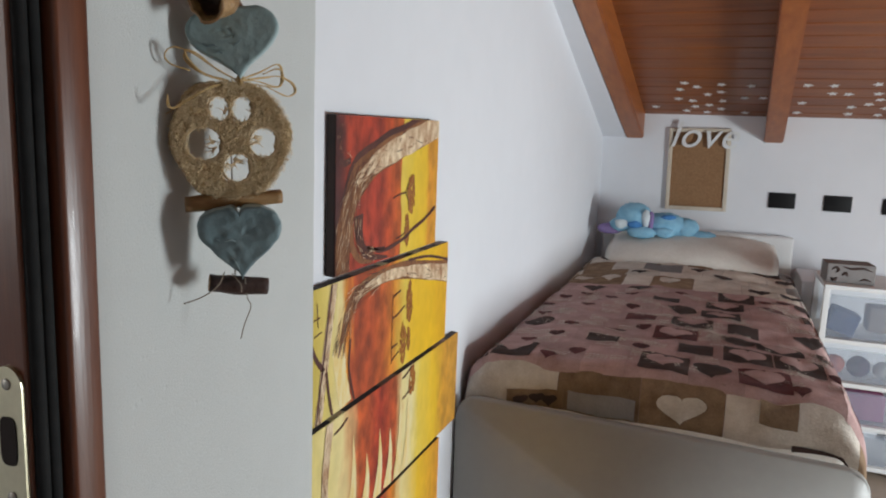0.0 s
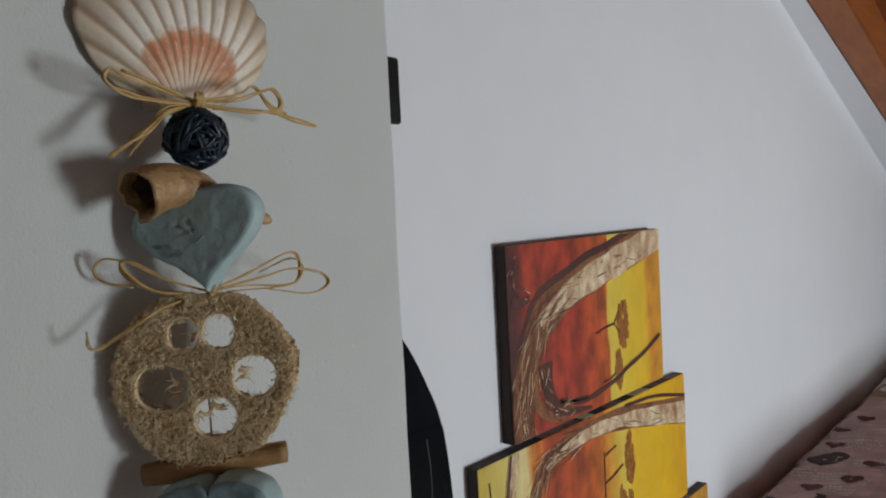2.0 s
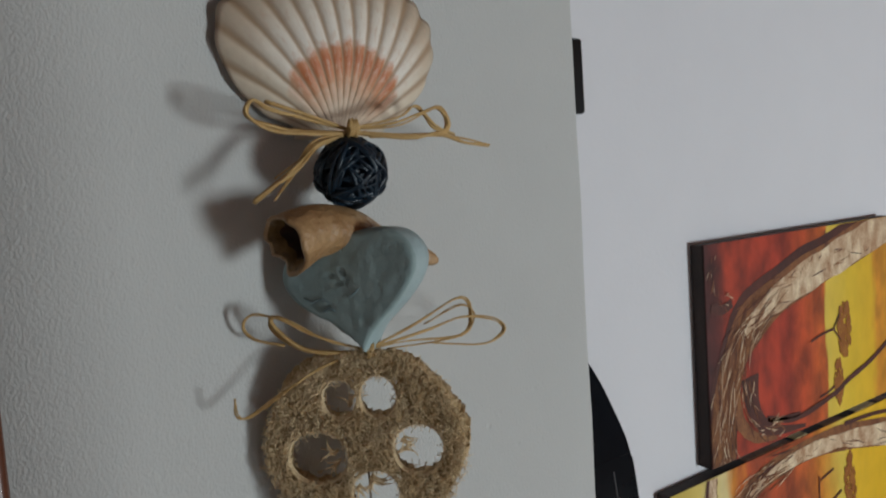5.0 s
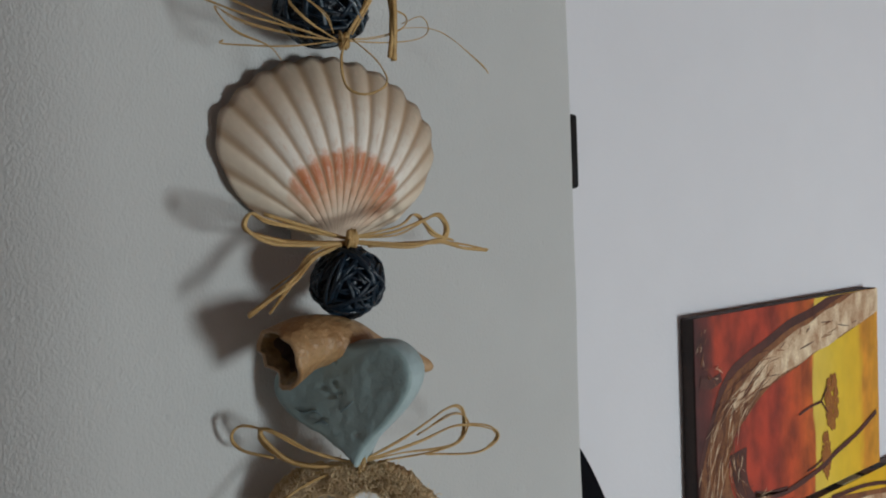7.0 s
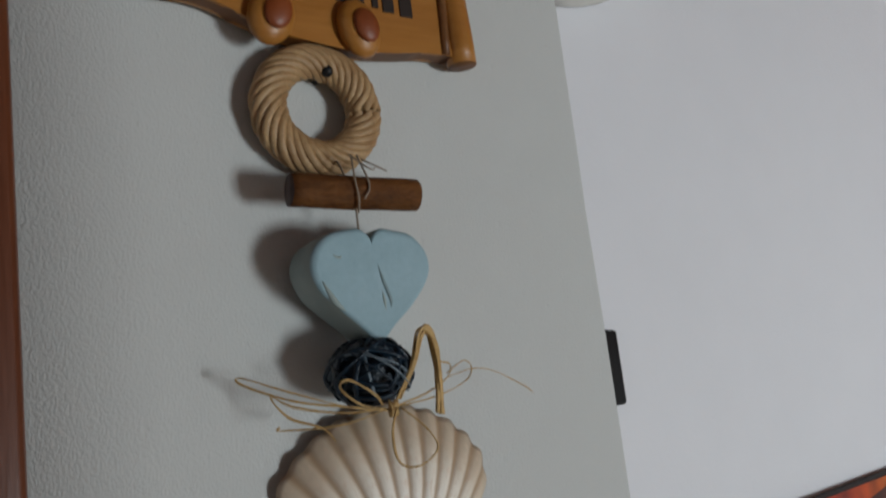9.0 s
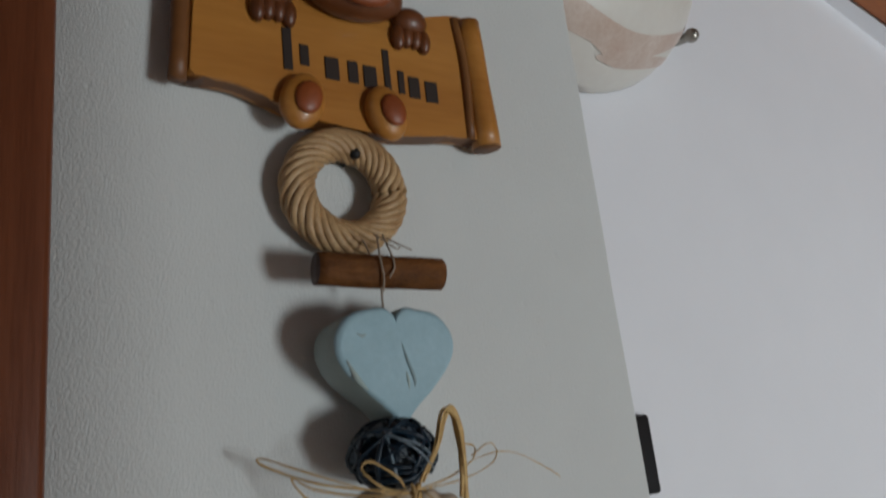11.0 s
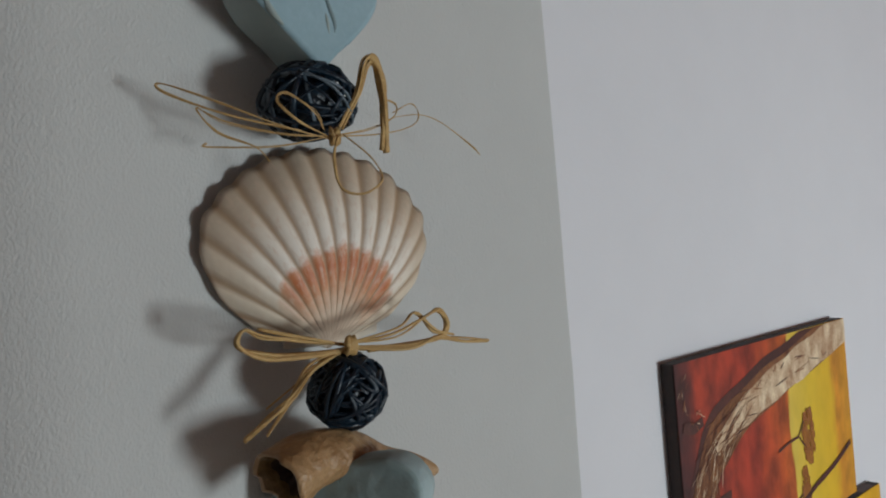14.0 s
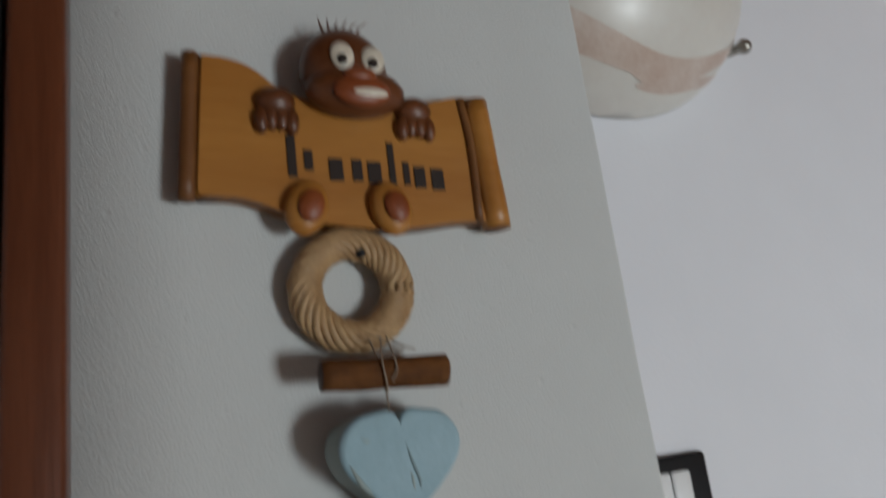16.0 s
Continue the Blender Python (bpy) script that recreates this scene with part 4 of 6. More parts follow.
def heart(w, h, thick, seed, wear=0.0, holes=()):
    """A thick soap heart, front at -y: rounded rim, a face that dips and chips where it is worn. Material 0 the face, 1 the side."""
    out = heart_outline(w, h, 72)
    bm = bmesh.new()
    layers = ((0.955, -0.5), (1.0, -0.43), (1.012, 0.0), (1.0, 0.42), (0.94, 0.5))
    rows = []
    for s, d in layers:
        row = []
        for x, z in out:
            chip = wear * max(0.0, noise.noise(Vector((x * 130, seed, z * 130)))) * (1.0 if d < -0.4 else 0.25)
            k = s - chip / max(math.hypot(x, z), 0.004)
            row.append(bm.verts.new((x * k, d * thick + (0.5 * chip if d < 0 else 0), z * k + 0.0010 * noise.noise(Vector((x * 90, d * 3 + seed, z * 90))))))
        rows.append(row)
    k = len(out)
    for n_, (a, b) in enumerate(zip(rows, rows[1:])):
        for i in range(k):
            bm.faces.new((a[i], a[(i + 1) % k], b[(i + 1) % k], b[i])).material_index = 0 if n_ == 0 else 1
    last = rows[0]
    cz = 0.1 * h
    for f in (0.93, 0.86, 0.79, 0.72, 0.65, 0.58, 0.51, 0.44, 0.37, 0.30, 0.22, 0.14, 0.07):
        ring = []
        for v in rows[0]:
            x, z = v.co.x * f, cz + (v.co.z - cz) * f
            dip = 0.45 * wear * noise.noise(Vector((x * 55, seed + 4, z * 55))) + 0.25 * wear * noise.noise(Vector((x * 160, seed + 9, z * 160)))
            for hx, hz, hr, depth in holes:
                q = math.hypot(x - hx, z - hz) / hr
                if q < 1:
                    dip += depth * (1 - q * q)
            ring.append(bm.verts.new((x, -0.5 * thick + dip, z)))
        for i in range(k):
            bm.faces.new((last[i], last[(i + 1) % k], ring[(i + 1) % k], ring[i])).material_index = 0
        last = ring
    bm.faces.new(last).material_index = 0
    bm.faces.new(rows[-1][::-1]).material_index = 1
    return bm


def dent(points, width, thick, parent, material):
    bm = bmesh.new()
    tube(bm, [(x, -thick / 2 - 0.0001, z) for x, z in points], lambda t: width * (0.25 + math.sin(math.pi * t)), 5, 4)
    return part("dent", bm, material, parent, "worn scratch")


def strands(parent, material, specs, flat=1.8, thin=1.0):
    """Each strand is a piece of its own under the bow."""
    for pts, r in specs:
        bm = bmesh.new()
        rr = r * thin
        if material is RAFFIA and len(pts) > 3:
            # split fibres lying side by side
            for k in range(3):
                jig = random.Random(len(pts) * 17 + k + int(r * 1e5))
                tube(bm, [Vector(p) + Vector((jig.uniform(-1, 1), jig.uniform(-1, 1), jig.uniform(-1, 1))) * rr * (1.3 if 0 < i < len(pts) - 1 else 0.5) for i, p in enumerate(pts)], rr * (0.75, 0.5, 0.6)[k], 4, 6, flat)
        else:
            tube(bm, pts, rr, 5, 6, flat)
        part("strand", bm, material, parent)


def knot(x, z, size):
    """One strand wound a few times round the others."""
    bm = bmesh.new()
    jig = random.Random(int(size * 1e5))
    pts = []
    for i in range(26):
        a = 1.35 * i
        pts.append((x + size * (0.55 * (i / 25 - 0.5) + 0.10 * jig.uniform(-1, 1)), -0.0128 - 0.0016 * math.cos(a), z + size * 0.42 * math.sin(a) * (1 + 0.3 * jig.uniform(-1, 1))))
    tube(bm, pts, 0.0007, 4, 4, 1.9)
    return bm


# ring of twisted wicker
bm = bmesh.new()
R0, R1 = 0.0253, 0.0078
for k in range(10):
    pts = []
    for i in range(72):
        a = 2 * math.pi * i / 72
        b = 2 * math.pi * k / 10 + 3 * a
        rr = R1 * (0.92 + 0.12 * noise.noise(Vector((k * 3.1, math.cos(a), math.sin(a)))))
        c = R0 + rr * math.cos(b)
        pts.append((c * math.cos(a), rr * 0.95 * math.sin(b), c * math.sin(a)))
    tube(bm, pts, 0.0023, 6, 1, 1.0, closed=True, smooth=False)
hung("wicker_ring", bm, WICKER, -0.3665, 0.4792, 1.652, -2, "twisted pale wicker ring")
bm = bmesh.new()
rod(bm, (0, 0.0, 0), (0, -0.016, 0), 0.0016, 8)
ball(bm, (0, -0.016, 0), 0.0032, 10, 6)
hung("nail", bm, BLACK_MATT, -0.377, 0.484, 1.671, 0, "dark nail head")

# cinnamon stick
bm = bmesh.new()
rod(bm, (-0.0322, 0, 0.0012), (0.0322, 0, -0.0012), 0.0079, 16, 0, 1, 0.10, 14, 3)
stick = hung("cinnamon_stick", bm, [CINNAMON, BARK], -0.349, 0.4862, 1.6052, -4, "red brown cinnamon stick")
strands(stick, STRING, (([(-0.001, -0.002, 0.018), (-0.003, -0.0085, 0.004), (-0.002, -0.0085, -0.004), (0.0, -0.002, -0.010)], 0.0005), ([(0.002, -0.002, 0.018), (0.004, -0.0086, 0.002), (0.001, -0.0086, -0.005)], 0.0005), ([(0.004, -0.002, 0.016), (0.009, -0.006, 0.012), (0.016, -0.004, 0.010)], 0.0004), ([(-0.003, -0.003, 0.018), (0.006, -0.007, 0.010), (0.011, -0.002, 0.012)], 0.0004)), 1.0)

# string that carries everything
bm = bmesh.new()
for pts in ([(0.008, -0.002, -0.044), (0.019, -0.004, -0.046), (0.024, -0.002, -0.058)], [(0.030, -0.002, -0.062), (0.026, 0.000, -0.085)], [(0.028, 0.0, -0.36), (0.031, 0.0, -0.40), (0.033, -0.001, -0.45), (0.036, -0.003, -0.50)]):
    bm = bmesh.new()
    tube(bm, pts, 0.00055, 5, 4)
    part("string", bm, STRING, garland)

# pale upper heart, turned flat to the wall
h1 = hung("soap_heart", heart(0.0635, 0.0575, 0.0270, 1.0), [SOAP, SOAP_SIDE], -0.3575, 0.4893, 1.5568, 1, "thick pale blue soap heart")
dent([(0.002, 0.013), (0.004, 0.005), (0.007, -0.004), (0.0068, -0.008)], 0.0009, 0.0265, h1, SOAP_DARK)
dent([(-0.021, 0.018), (-0.018, 0.0165), (-0.016, 0.0175)], 0.0006, 0.0265, h1, SOAP_SIDE)
dent([(-0.027, 0.006), (-0.022, -0.003), (-0.017, -0.008)], 0.0013, 0.0265, h1, SOAP_SIDE)
dent([(0.003, 0.0), (0.0035, -0.004), (0.004, -0.009)], 0.0007, 0.0265, h1, SOAP_SIDE)


def rattan_ball(r, count, seed, thick, pale, place, facing, label, squash=(1, 1, 1)):
    """A wound ball: a dark core and single canes round it."""
    rnd = random.Random(seed)
    bm = bmesh.new()
    ball(bm, (0, 0, 0), r * 0.74, 16, 10)
    wound = hung("rattan_ball", bm, RATTAN_DARK, *place, facing, label)
    wound.scale = squash
    for i in range(count):
        axis = Vector((rnd.gauss(0, 1), rnd.gauss(0, 1), rnd.gauss(0, 1))).normalized()
        a = axis.orthogonal().normalized()
        b = axis.cross(a)
        off, rr = rnd.uniform(-0.35, 0.35), r * rnd.uniform(0.84, 1.0)
        c = math.sqrt(1 - off * off)
        start, span = rnd.uniform(0, 6.28), rnd.uniform(3.5, 6.2)
        pts = []
        for k in range(22):
            q = start + span * k / 21
            pts.append(rr * (c * math.cos(q) * a + c * math.sin(q) * b + off * axis) * (1 + 0.025 * math.sin(5 * q + i)))
        cane = bmesh.new()
        tube(cane, pts, thick * rnd.uniform(0.7, 1.25), 5, 1, 1.5, smooth=False)
        part("cane", cane, RATTAN_GREY if rnd.random() < pale else RATTAN_DARK, wound)


rattan_ball(0.0212, 40, 5, 0.00085, 0.42, (-0.352, 0.4855, 1.5205), -20, "small dark grey blue rattan ball", (0.97, 0.92, 0.79))

# wiry raffia tied over the shell's lip
bow_a = hung("raffia_bow", knot(0.002, 0.0, 0.006), RAFFIA, -0.350, 0.4865, 1.5035, -4, "thin wiry raffia bow")
strands(bow_a, RAFFIA, [
    ([(0.0, -0.012, -0.001), (-0.020, -0.012, 0.004), (-0.045, -0.006, 0.014), (-0.060, 0.004, 0.0215), (-0.059, 0.004, 0.018), (-0.040, -0.006, 0.0085), (-0.012, -0.012, 0.002)], 0.0006),
    ([(0.0, -0.012, 0.0), (-0.020, -0.010, 0.001), (-0.040, -0.004, 0.006), (-0.049, 0.0, 0.012), (-0.043, -0.004, 0.002), (-0.030, -0.008, -0.004), (-0.025, -0.010, -0.010)], 0.0005),
    ([(0.0, -0.012, 0.0), (-0.022, -0.010, -0.004), (-0.046, 0.0, -0.003), (-0.046, 0.0, -0.0015)], 0.00045),
    ([(0.0, -0.012, 0.0), (-0.016, -0.020, 0.004), (-0.024, -0.018, 0.012), (-0.020, -0.019, 0.015), (-0.010, -0.021, 0.008), (-0.004, -0.016, 0.002)], 0.0006),
    ([(0.0, -0.012, 0.0), (0.020, -0.010, 0.004), (0.034, -0.008, 0.010), (0.037, -0.006, 0.016), (0.030, -0.008, 0.018)], 0.0005),
    ([(0.0, -0.012, 0.0), (0.026, -0.010, 0.002), (0.045, -0.006, 0.007), (0.0505, -0.004, 0.013), (0.045, -0.006, 0.017), (0.034, -0.008, 0.012)], 0.00045),
    ([(0.034, -0.008, 0.010), (0.050, -0.005, 0.0125), (0.064, -0.002, 0.010), (0.084, 0.002, 0.000), (0.0905, 0.004, -0.004)], 0.00032),
    ([(0.002, -0.016, 0.0), (-0.004, -0.023, -0.010), (-0.003, -0.025, -0.022), (0.006, -0.026, -0.0245), (0.016, -0.025, -0.019), (0.012, -0.023, -0.010), (0.004, -0.017, 0.0)], 0.0006),
], 1.8, 0.62)
strands(bow_a, RAFFIA, [([(0.0047, -0.0120, 0.0034), (0.0138, -0.0130, 0.0187), (0.0190, -0.0120, 0.0315), (0.0240, -0.0110, 0.0340), (0.0280, -0.0110, 0.0255), (0.0275, -0.0120, 0.0102), (0.0267, -0.0120, -0.0060)], 0.0009), ([(0.0067, -0.0115, 0.0034), (0.0158, -0.0125, 0.0187), (0.0210, -0.0115, 0.0300), (0.0245, -0.0105, 0.0325), (0.0269, -0.0105, 0.0247), (0.0260, -0.0115, 0.0102), (0.0248, -0.0115, -0.0050)], 0.0006)], 2.4)


def scallop(height, width, depth):
    """A fan shell standing on its hinge: ribs fanned out, domed towards the room."""
    bm = bmesh.new()
    lay = bm.loops.layers.uv.new("ribs")
    NU, NV = 120, 26
    half = radians(72)
    rows, uvs = [], {}
    for j in range(NV + 1):
        v = j / NV
        rows.append([])
        for i in range(NU + 1):
            u = i / NU
            a = (2 * u - 1) * half
            q = min(max((abs(math.degrees(a)) - 42) / 30, 0.0), 1.0)
            rad = height * math.cos(a * 0.42) * (1 - 0.50 * q * q) * (1.0 + 0.009 * math.cos(2 * math.pi * 16 * u))
            r = rad * v
            x = r * math.sin(a) * 0.915
            z = r * math.cos(a)
            edge = 1 - abs(2 * u - 1) ** 2.5
            dome = depth * (math.sin(math.pi * min(v, 1.0) * 0.93 + 0.09) ** 0.85) * (0.16 + 0.84 * edge)
            rib = 0.00085 * v ** 0.8 * (1 - 0.35 * v ** 6) * (1 - 2 * abs(math.sin(math.pi * 16 * u)) ** 3) + 0.00022 * noise.noise(Vector((u * 40, v * 55, 2)))
            vert = bm.verts.new((x, -(dome + rib), z))
            uvs[vert] = (u, v)
            rows[-1].append(vert)
    for a, b in zip(rows, rows[1:]):
        for i in range(NU):
            f = bm.faces.new((a[i], a[i + 1], b[i + 1], b[i]))
            for lp in f.loops:
                lp[lay].uv = uvs[lp.vert]
    return bm


SHELL_LEAN = 1.5
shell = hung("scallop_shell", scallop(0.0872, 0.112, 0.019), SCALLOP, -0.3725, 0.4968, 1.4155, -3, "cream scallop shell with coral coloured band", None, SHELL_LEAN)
solid = shell.modifiers.new("thickness", "SOLIDIFY")
solid.thickness, solid.offset = 0.0012, 1
bm = bmesh.new()
prism(bm, [(-0.021, 0.001), (-0.022, 0.011), (-0.012, 0.014), (0.0, 0.012), (0.016, 0.017), (0.026, 0.016), (0.025, 0.004), (0.008, 0.0)], -0.003, -0.001, 1)
part("shell_ear", bm, IVORY, shell)

# broad raffia bow under the shell
bow_b = hung("raffia_bow", knot(0.0, 0.0, 0.007), RAFFIA, -0.350, 0.4885, 1.4185, -4, "broad straw coloured raffia bow")
bow_b.scale = (0.94, 1, 1)
strands(bow_b, RAFFIA, [
    ([(0.0000, -0.0060, 0.0000), (0.0220, -0.0120, 0.0013), (0.0400, -0.0120, 0.0070), (0.0500, -0.0090, 0.0092), (0.0560, -0.0070, 0.0030), (0.0530, -0.0070, -0.0026), (0.0400, -0.0100, -0.0040), (0.0100, -0.0100, -0.0033)], 0.0010),
    ([(0.0000, -0.0080, -0.0010), (0.0300, -0.0120, -0.0037), (0.0500, -0.0090, -0.0033), (0.0660, -0.0060, -0.0063), (0.0830, -0.0040, -0.0089)], 0.0013),
    ([(0.0000, -0.0080, 0.0000), (0.0240, -0.0130, 0.0040), (0.0340, -0.0120, 0.0097), (0.0400, -0.0100, 0.0060), (0.0480, -0.0080, 0.0000), (0.0600, -0.0060, -0.0030)], 0.0008),
    ([(0.0000, -0.0060, 0.0000), (-0.0200, -0.0100, 0.0040), (-0.0390, -0.0130, 0.0085), (-0.0475, -0.0130, 0.0115), (-0.0490, -0.0120, 0.0055), (-0.0390, -0.0110, 0.0010), (-0.0220, -0.0100, -0.0010), (0.0000, -0.0100, -0.0020)], 0.0011),
    ([(0.0000, -0.0070, 0.0000), (-0.0220, -0.0120, 0.0060), (-0.0410, -0.0130, 0.0115)], 0.0009),
    ([(0.0000, -0.0080, -0.0020), (-0.0180, -0.0120, -0.0060), (-0.0300, -0.0140, -0.0160), (-0.0400, -0.0120, -0.0225), (-0.0490, -0.0100, -0.0295)], 0.0014),
    ([(0.0000, -0.0080, -0.0020), (-0.0200, -0.0120, -0.0080), (-0.0310, -0.0130, -0.0190), (-0.0400, -0.0110, -0.0290)], 0.0010),
    ([(0.0000, -0.0080, -0.0020), (-0.0180, -0.0100, -0.0080), (-0.0260, -0.0090, -0.0130), (-0.0370, -0.0060, -0.0200)], 0.0006),
], 2.0, 0.8)

rattan_ball(0.0163, 50, 9, 0.00080, 0.0, (-0.345, 0.489, 1.400), 10, "small navy blue rattan ball")

# tube of a broken sea snail shell
bm = bmesh.new()
rows = []
path = glide([(-0.0295, -0.020, -0.0065), (-0.016, -0.012, -0.0020), (0.000, -0.004, -0.0040), (0.015, 0.004, -0.0125), (0.031, 0.010, -0.0175), (0.0445, 0.013, -0.0225)], 7)
SIDES = 32
for i, p in enumerate(path):
    t = i / (len(path) - 1)
    r = 0.0122 * (1 - t) ** 0.62 + 0.0014
    d = (path[min(i + 1, len(path) - 1)] - path[max(i - 1, 0)]).normalized()
    s = d.cross(Vector((0, 0, 1))).normalized()
    u = s.cross(d)
    ring = []
    for j in range(SIDES):
        a = 2 * math.pi * j / SIDES
        rr = r * (1 + 0.05 * math.sin(3 * a + 5 * t) + 0.05 * noise.noise(Vector((4 * t, 2 * math.cos(a), 2 * math.sin(a)))))
        # the lip is broken and uneven
        back = 0.0042 * noise.noise(Vector((2.2 * math.cos(a), 2.2 * math.sin(a), 5))) * max(0.0, 1 - 5 * t)
        ring.append(bm.verts.new(p + d * back + rr * (math.cos(a) * s + math.sin(a) * u)))
    rows.append(ring)
for a, b in zip(rows, rows[1:]):
    for j in range(SIDES):
        bm.faces.new((a[j], a[(j + 1) % SIDES], b[(j + 1) % SIDES], b[j]))
bm.faces.new(rows[-1])
d = (path[1] - path[0]).normalized()
last = rows[0]
for s, push, mat in ((0.86, 0.0006, 0), (0.76, 0.003, 2), (0.66, 0.006, 2), (0.55, 0.011, 1), (0.2, 0.016, 1)):
    ring = []
    for j, v in enumerate(rows[0]):
        fold = 1 + (0.10 * math.sin(5 * j * 2 * math.pi / SIDES) + 0.12 * noise.noise(Vector((j * 0.9, push * 300, 2)))) * (mat > 0)
        ring.append(bm.verts.new(path[0] + d * push + (v.co - path[0]) * s * fold))
    for j in range(SIDES):
        bm.faces.new((last[j], last[(j + 1) % SIDES], ring[(j + 1) % SIDES], ring[j])).material_index = mat
    last = ring
bm.faces.new(last).material_index = 1
hung("snail_shell", bm, [SEASHELL, SHELL_DARK, SHELL_FLESH], -0.350, 0.488, 1.377, -20, "tan tube shaped sea snail shell with dark mouth")

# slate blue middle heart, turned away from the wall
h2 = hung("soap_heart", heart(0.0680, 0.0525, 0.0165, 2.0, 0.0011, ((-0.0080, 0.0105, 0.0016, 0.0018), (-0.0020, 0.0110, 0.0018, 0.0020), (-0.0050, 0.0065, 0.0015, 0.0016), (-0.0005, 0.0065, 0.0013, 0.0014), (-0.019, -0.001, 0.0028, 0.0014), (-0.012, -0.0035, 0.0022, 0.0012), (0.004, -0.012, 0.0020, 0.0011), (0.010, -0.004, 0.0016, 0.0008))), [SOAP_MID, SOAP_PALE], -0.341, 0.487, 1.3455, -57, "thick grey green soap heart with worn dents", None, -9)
for pts in ([(-0.024, 0.003), (-0.020, 0.0005), (-0.015, 0.001), (-0.011, -0.002)], [(-0.016, -0.005), (-0.012, -0.004), (-0.009, -0.006)], [(-0.002, -0.001), (0.002, 0.001), (0.005, 0.003)]):
    dent(pts, 0.00045, 0.0168, h2, SOAP_DARK)

# thin raffia bow under the middle heart
bow_c = hung("raffia_bow", knot(0.0, 0.0, 0.006), RAFFIA, -0.350, 0.489, 1.3195, -8, "thin straw raffia bow with long loops")
strands(bow_c, RAFFIA, [
    ([(0.0000, -0.0100, 0.0000), (0.0240, -0.0100, 0.0078), (0.0480, -0.0060, 0.0162), (0.0560, -0.0040, 0.0150), (0.0580, -0.0040, 0.0068), (0.0550, -0.0040, -0.0009), (0.0400, -0.0080, -0.0016), (0.0100, -0.0100, -0.0009)], 0.0008),
    ([(0.0000, -0.0100, 0.0000), (0.0300, -0.0100, 0.0043), (0.0520, -0.0060, 0.0073), (0.0700, -0.0030, 0.0037), (0.0785, -0.0010, -0.0021), (0.0740, -0.0020, -0.0067), (0.0620, -0.0040, -0.0076), (0.0340, -0.0090, -0.0021)], 0.0008),
    ([(0.0000, -0.0100, 0.0000), (0.0200, -0.0110, 0.0012), (0.0500, -0.0060, -0.0015), (0.0600, -0.0040, 0.0066), (0.0520, -0.0050, 0.0133), (0.0300, -0.0090, 0.0073)], 0.0006),
    ([(0.0000, -0.0100, 0.0000), (-0.0178, -0.0080, 0.0060), (-0.0326, -0.0020, 0.0160), (-0.0385, 0.0020, 0.0185), (-0.0377, 0.0030, 0.0120), (-0.0266, -0.0020, 0.0040), (-0.0074, -0.0080, -0.0010)], 0.0011),
    ([(0.0000, -0.0100, 0.0000), (-0.0222, -0.0060, 0.0090), (-0.0370, 0.0010, 0.0180), (-0.0466, 0.0080, 0.0200), (-0.0488, 0.0120, 0.0140), (-0.0444, 0.0110, 0.0080), (-0.0333, 0.0040, 0.0050)], 0.0007),
    ([(0.0000, -0.0080, -0.0010), (-0.0178, -0.0030, -0.0030), (-0.0340, 0.0100, -0.0160), (-0.0400, 0.0200, -0.0260), (-0.0444, 0.0265, -0.0265), (-0.0474, 0.0275, -0.0220), (-0.0444, 0.0260, -0.0120)], 0.0004),
], 1.8, 0.72)
strands(bow_c, RAFFIA, [([(0.0, -0.006, -0.001), (-0.022, -0.006, -0.006), (-0.042, -0.002, -0.017), (-0.052, 0.0, -0.0225), (-0.0575, 0.0, -0.0215), (-0.058, 0.0, -0.014)], 0.0006)], 1.5)


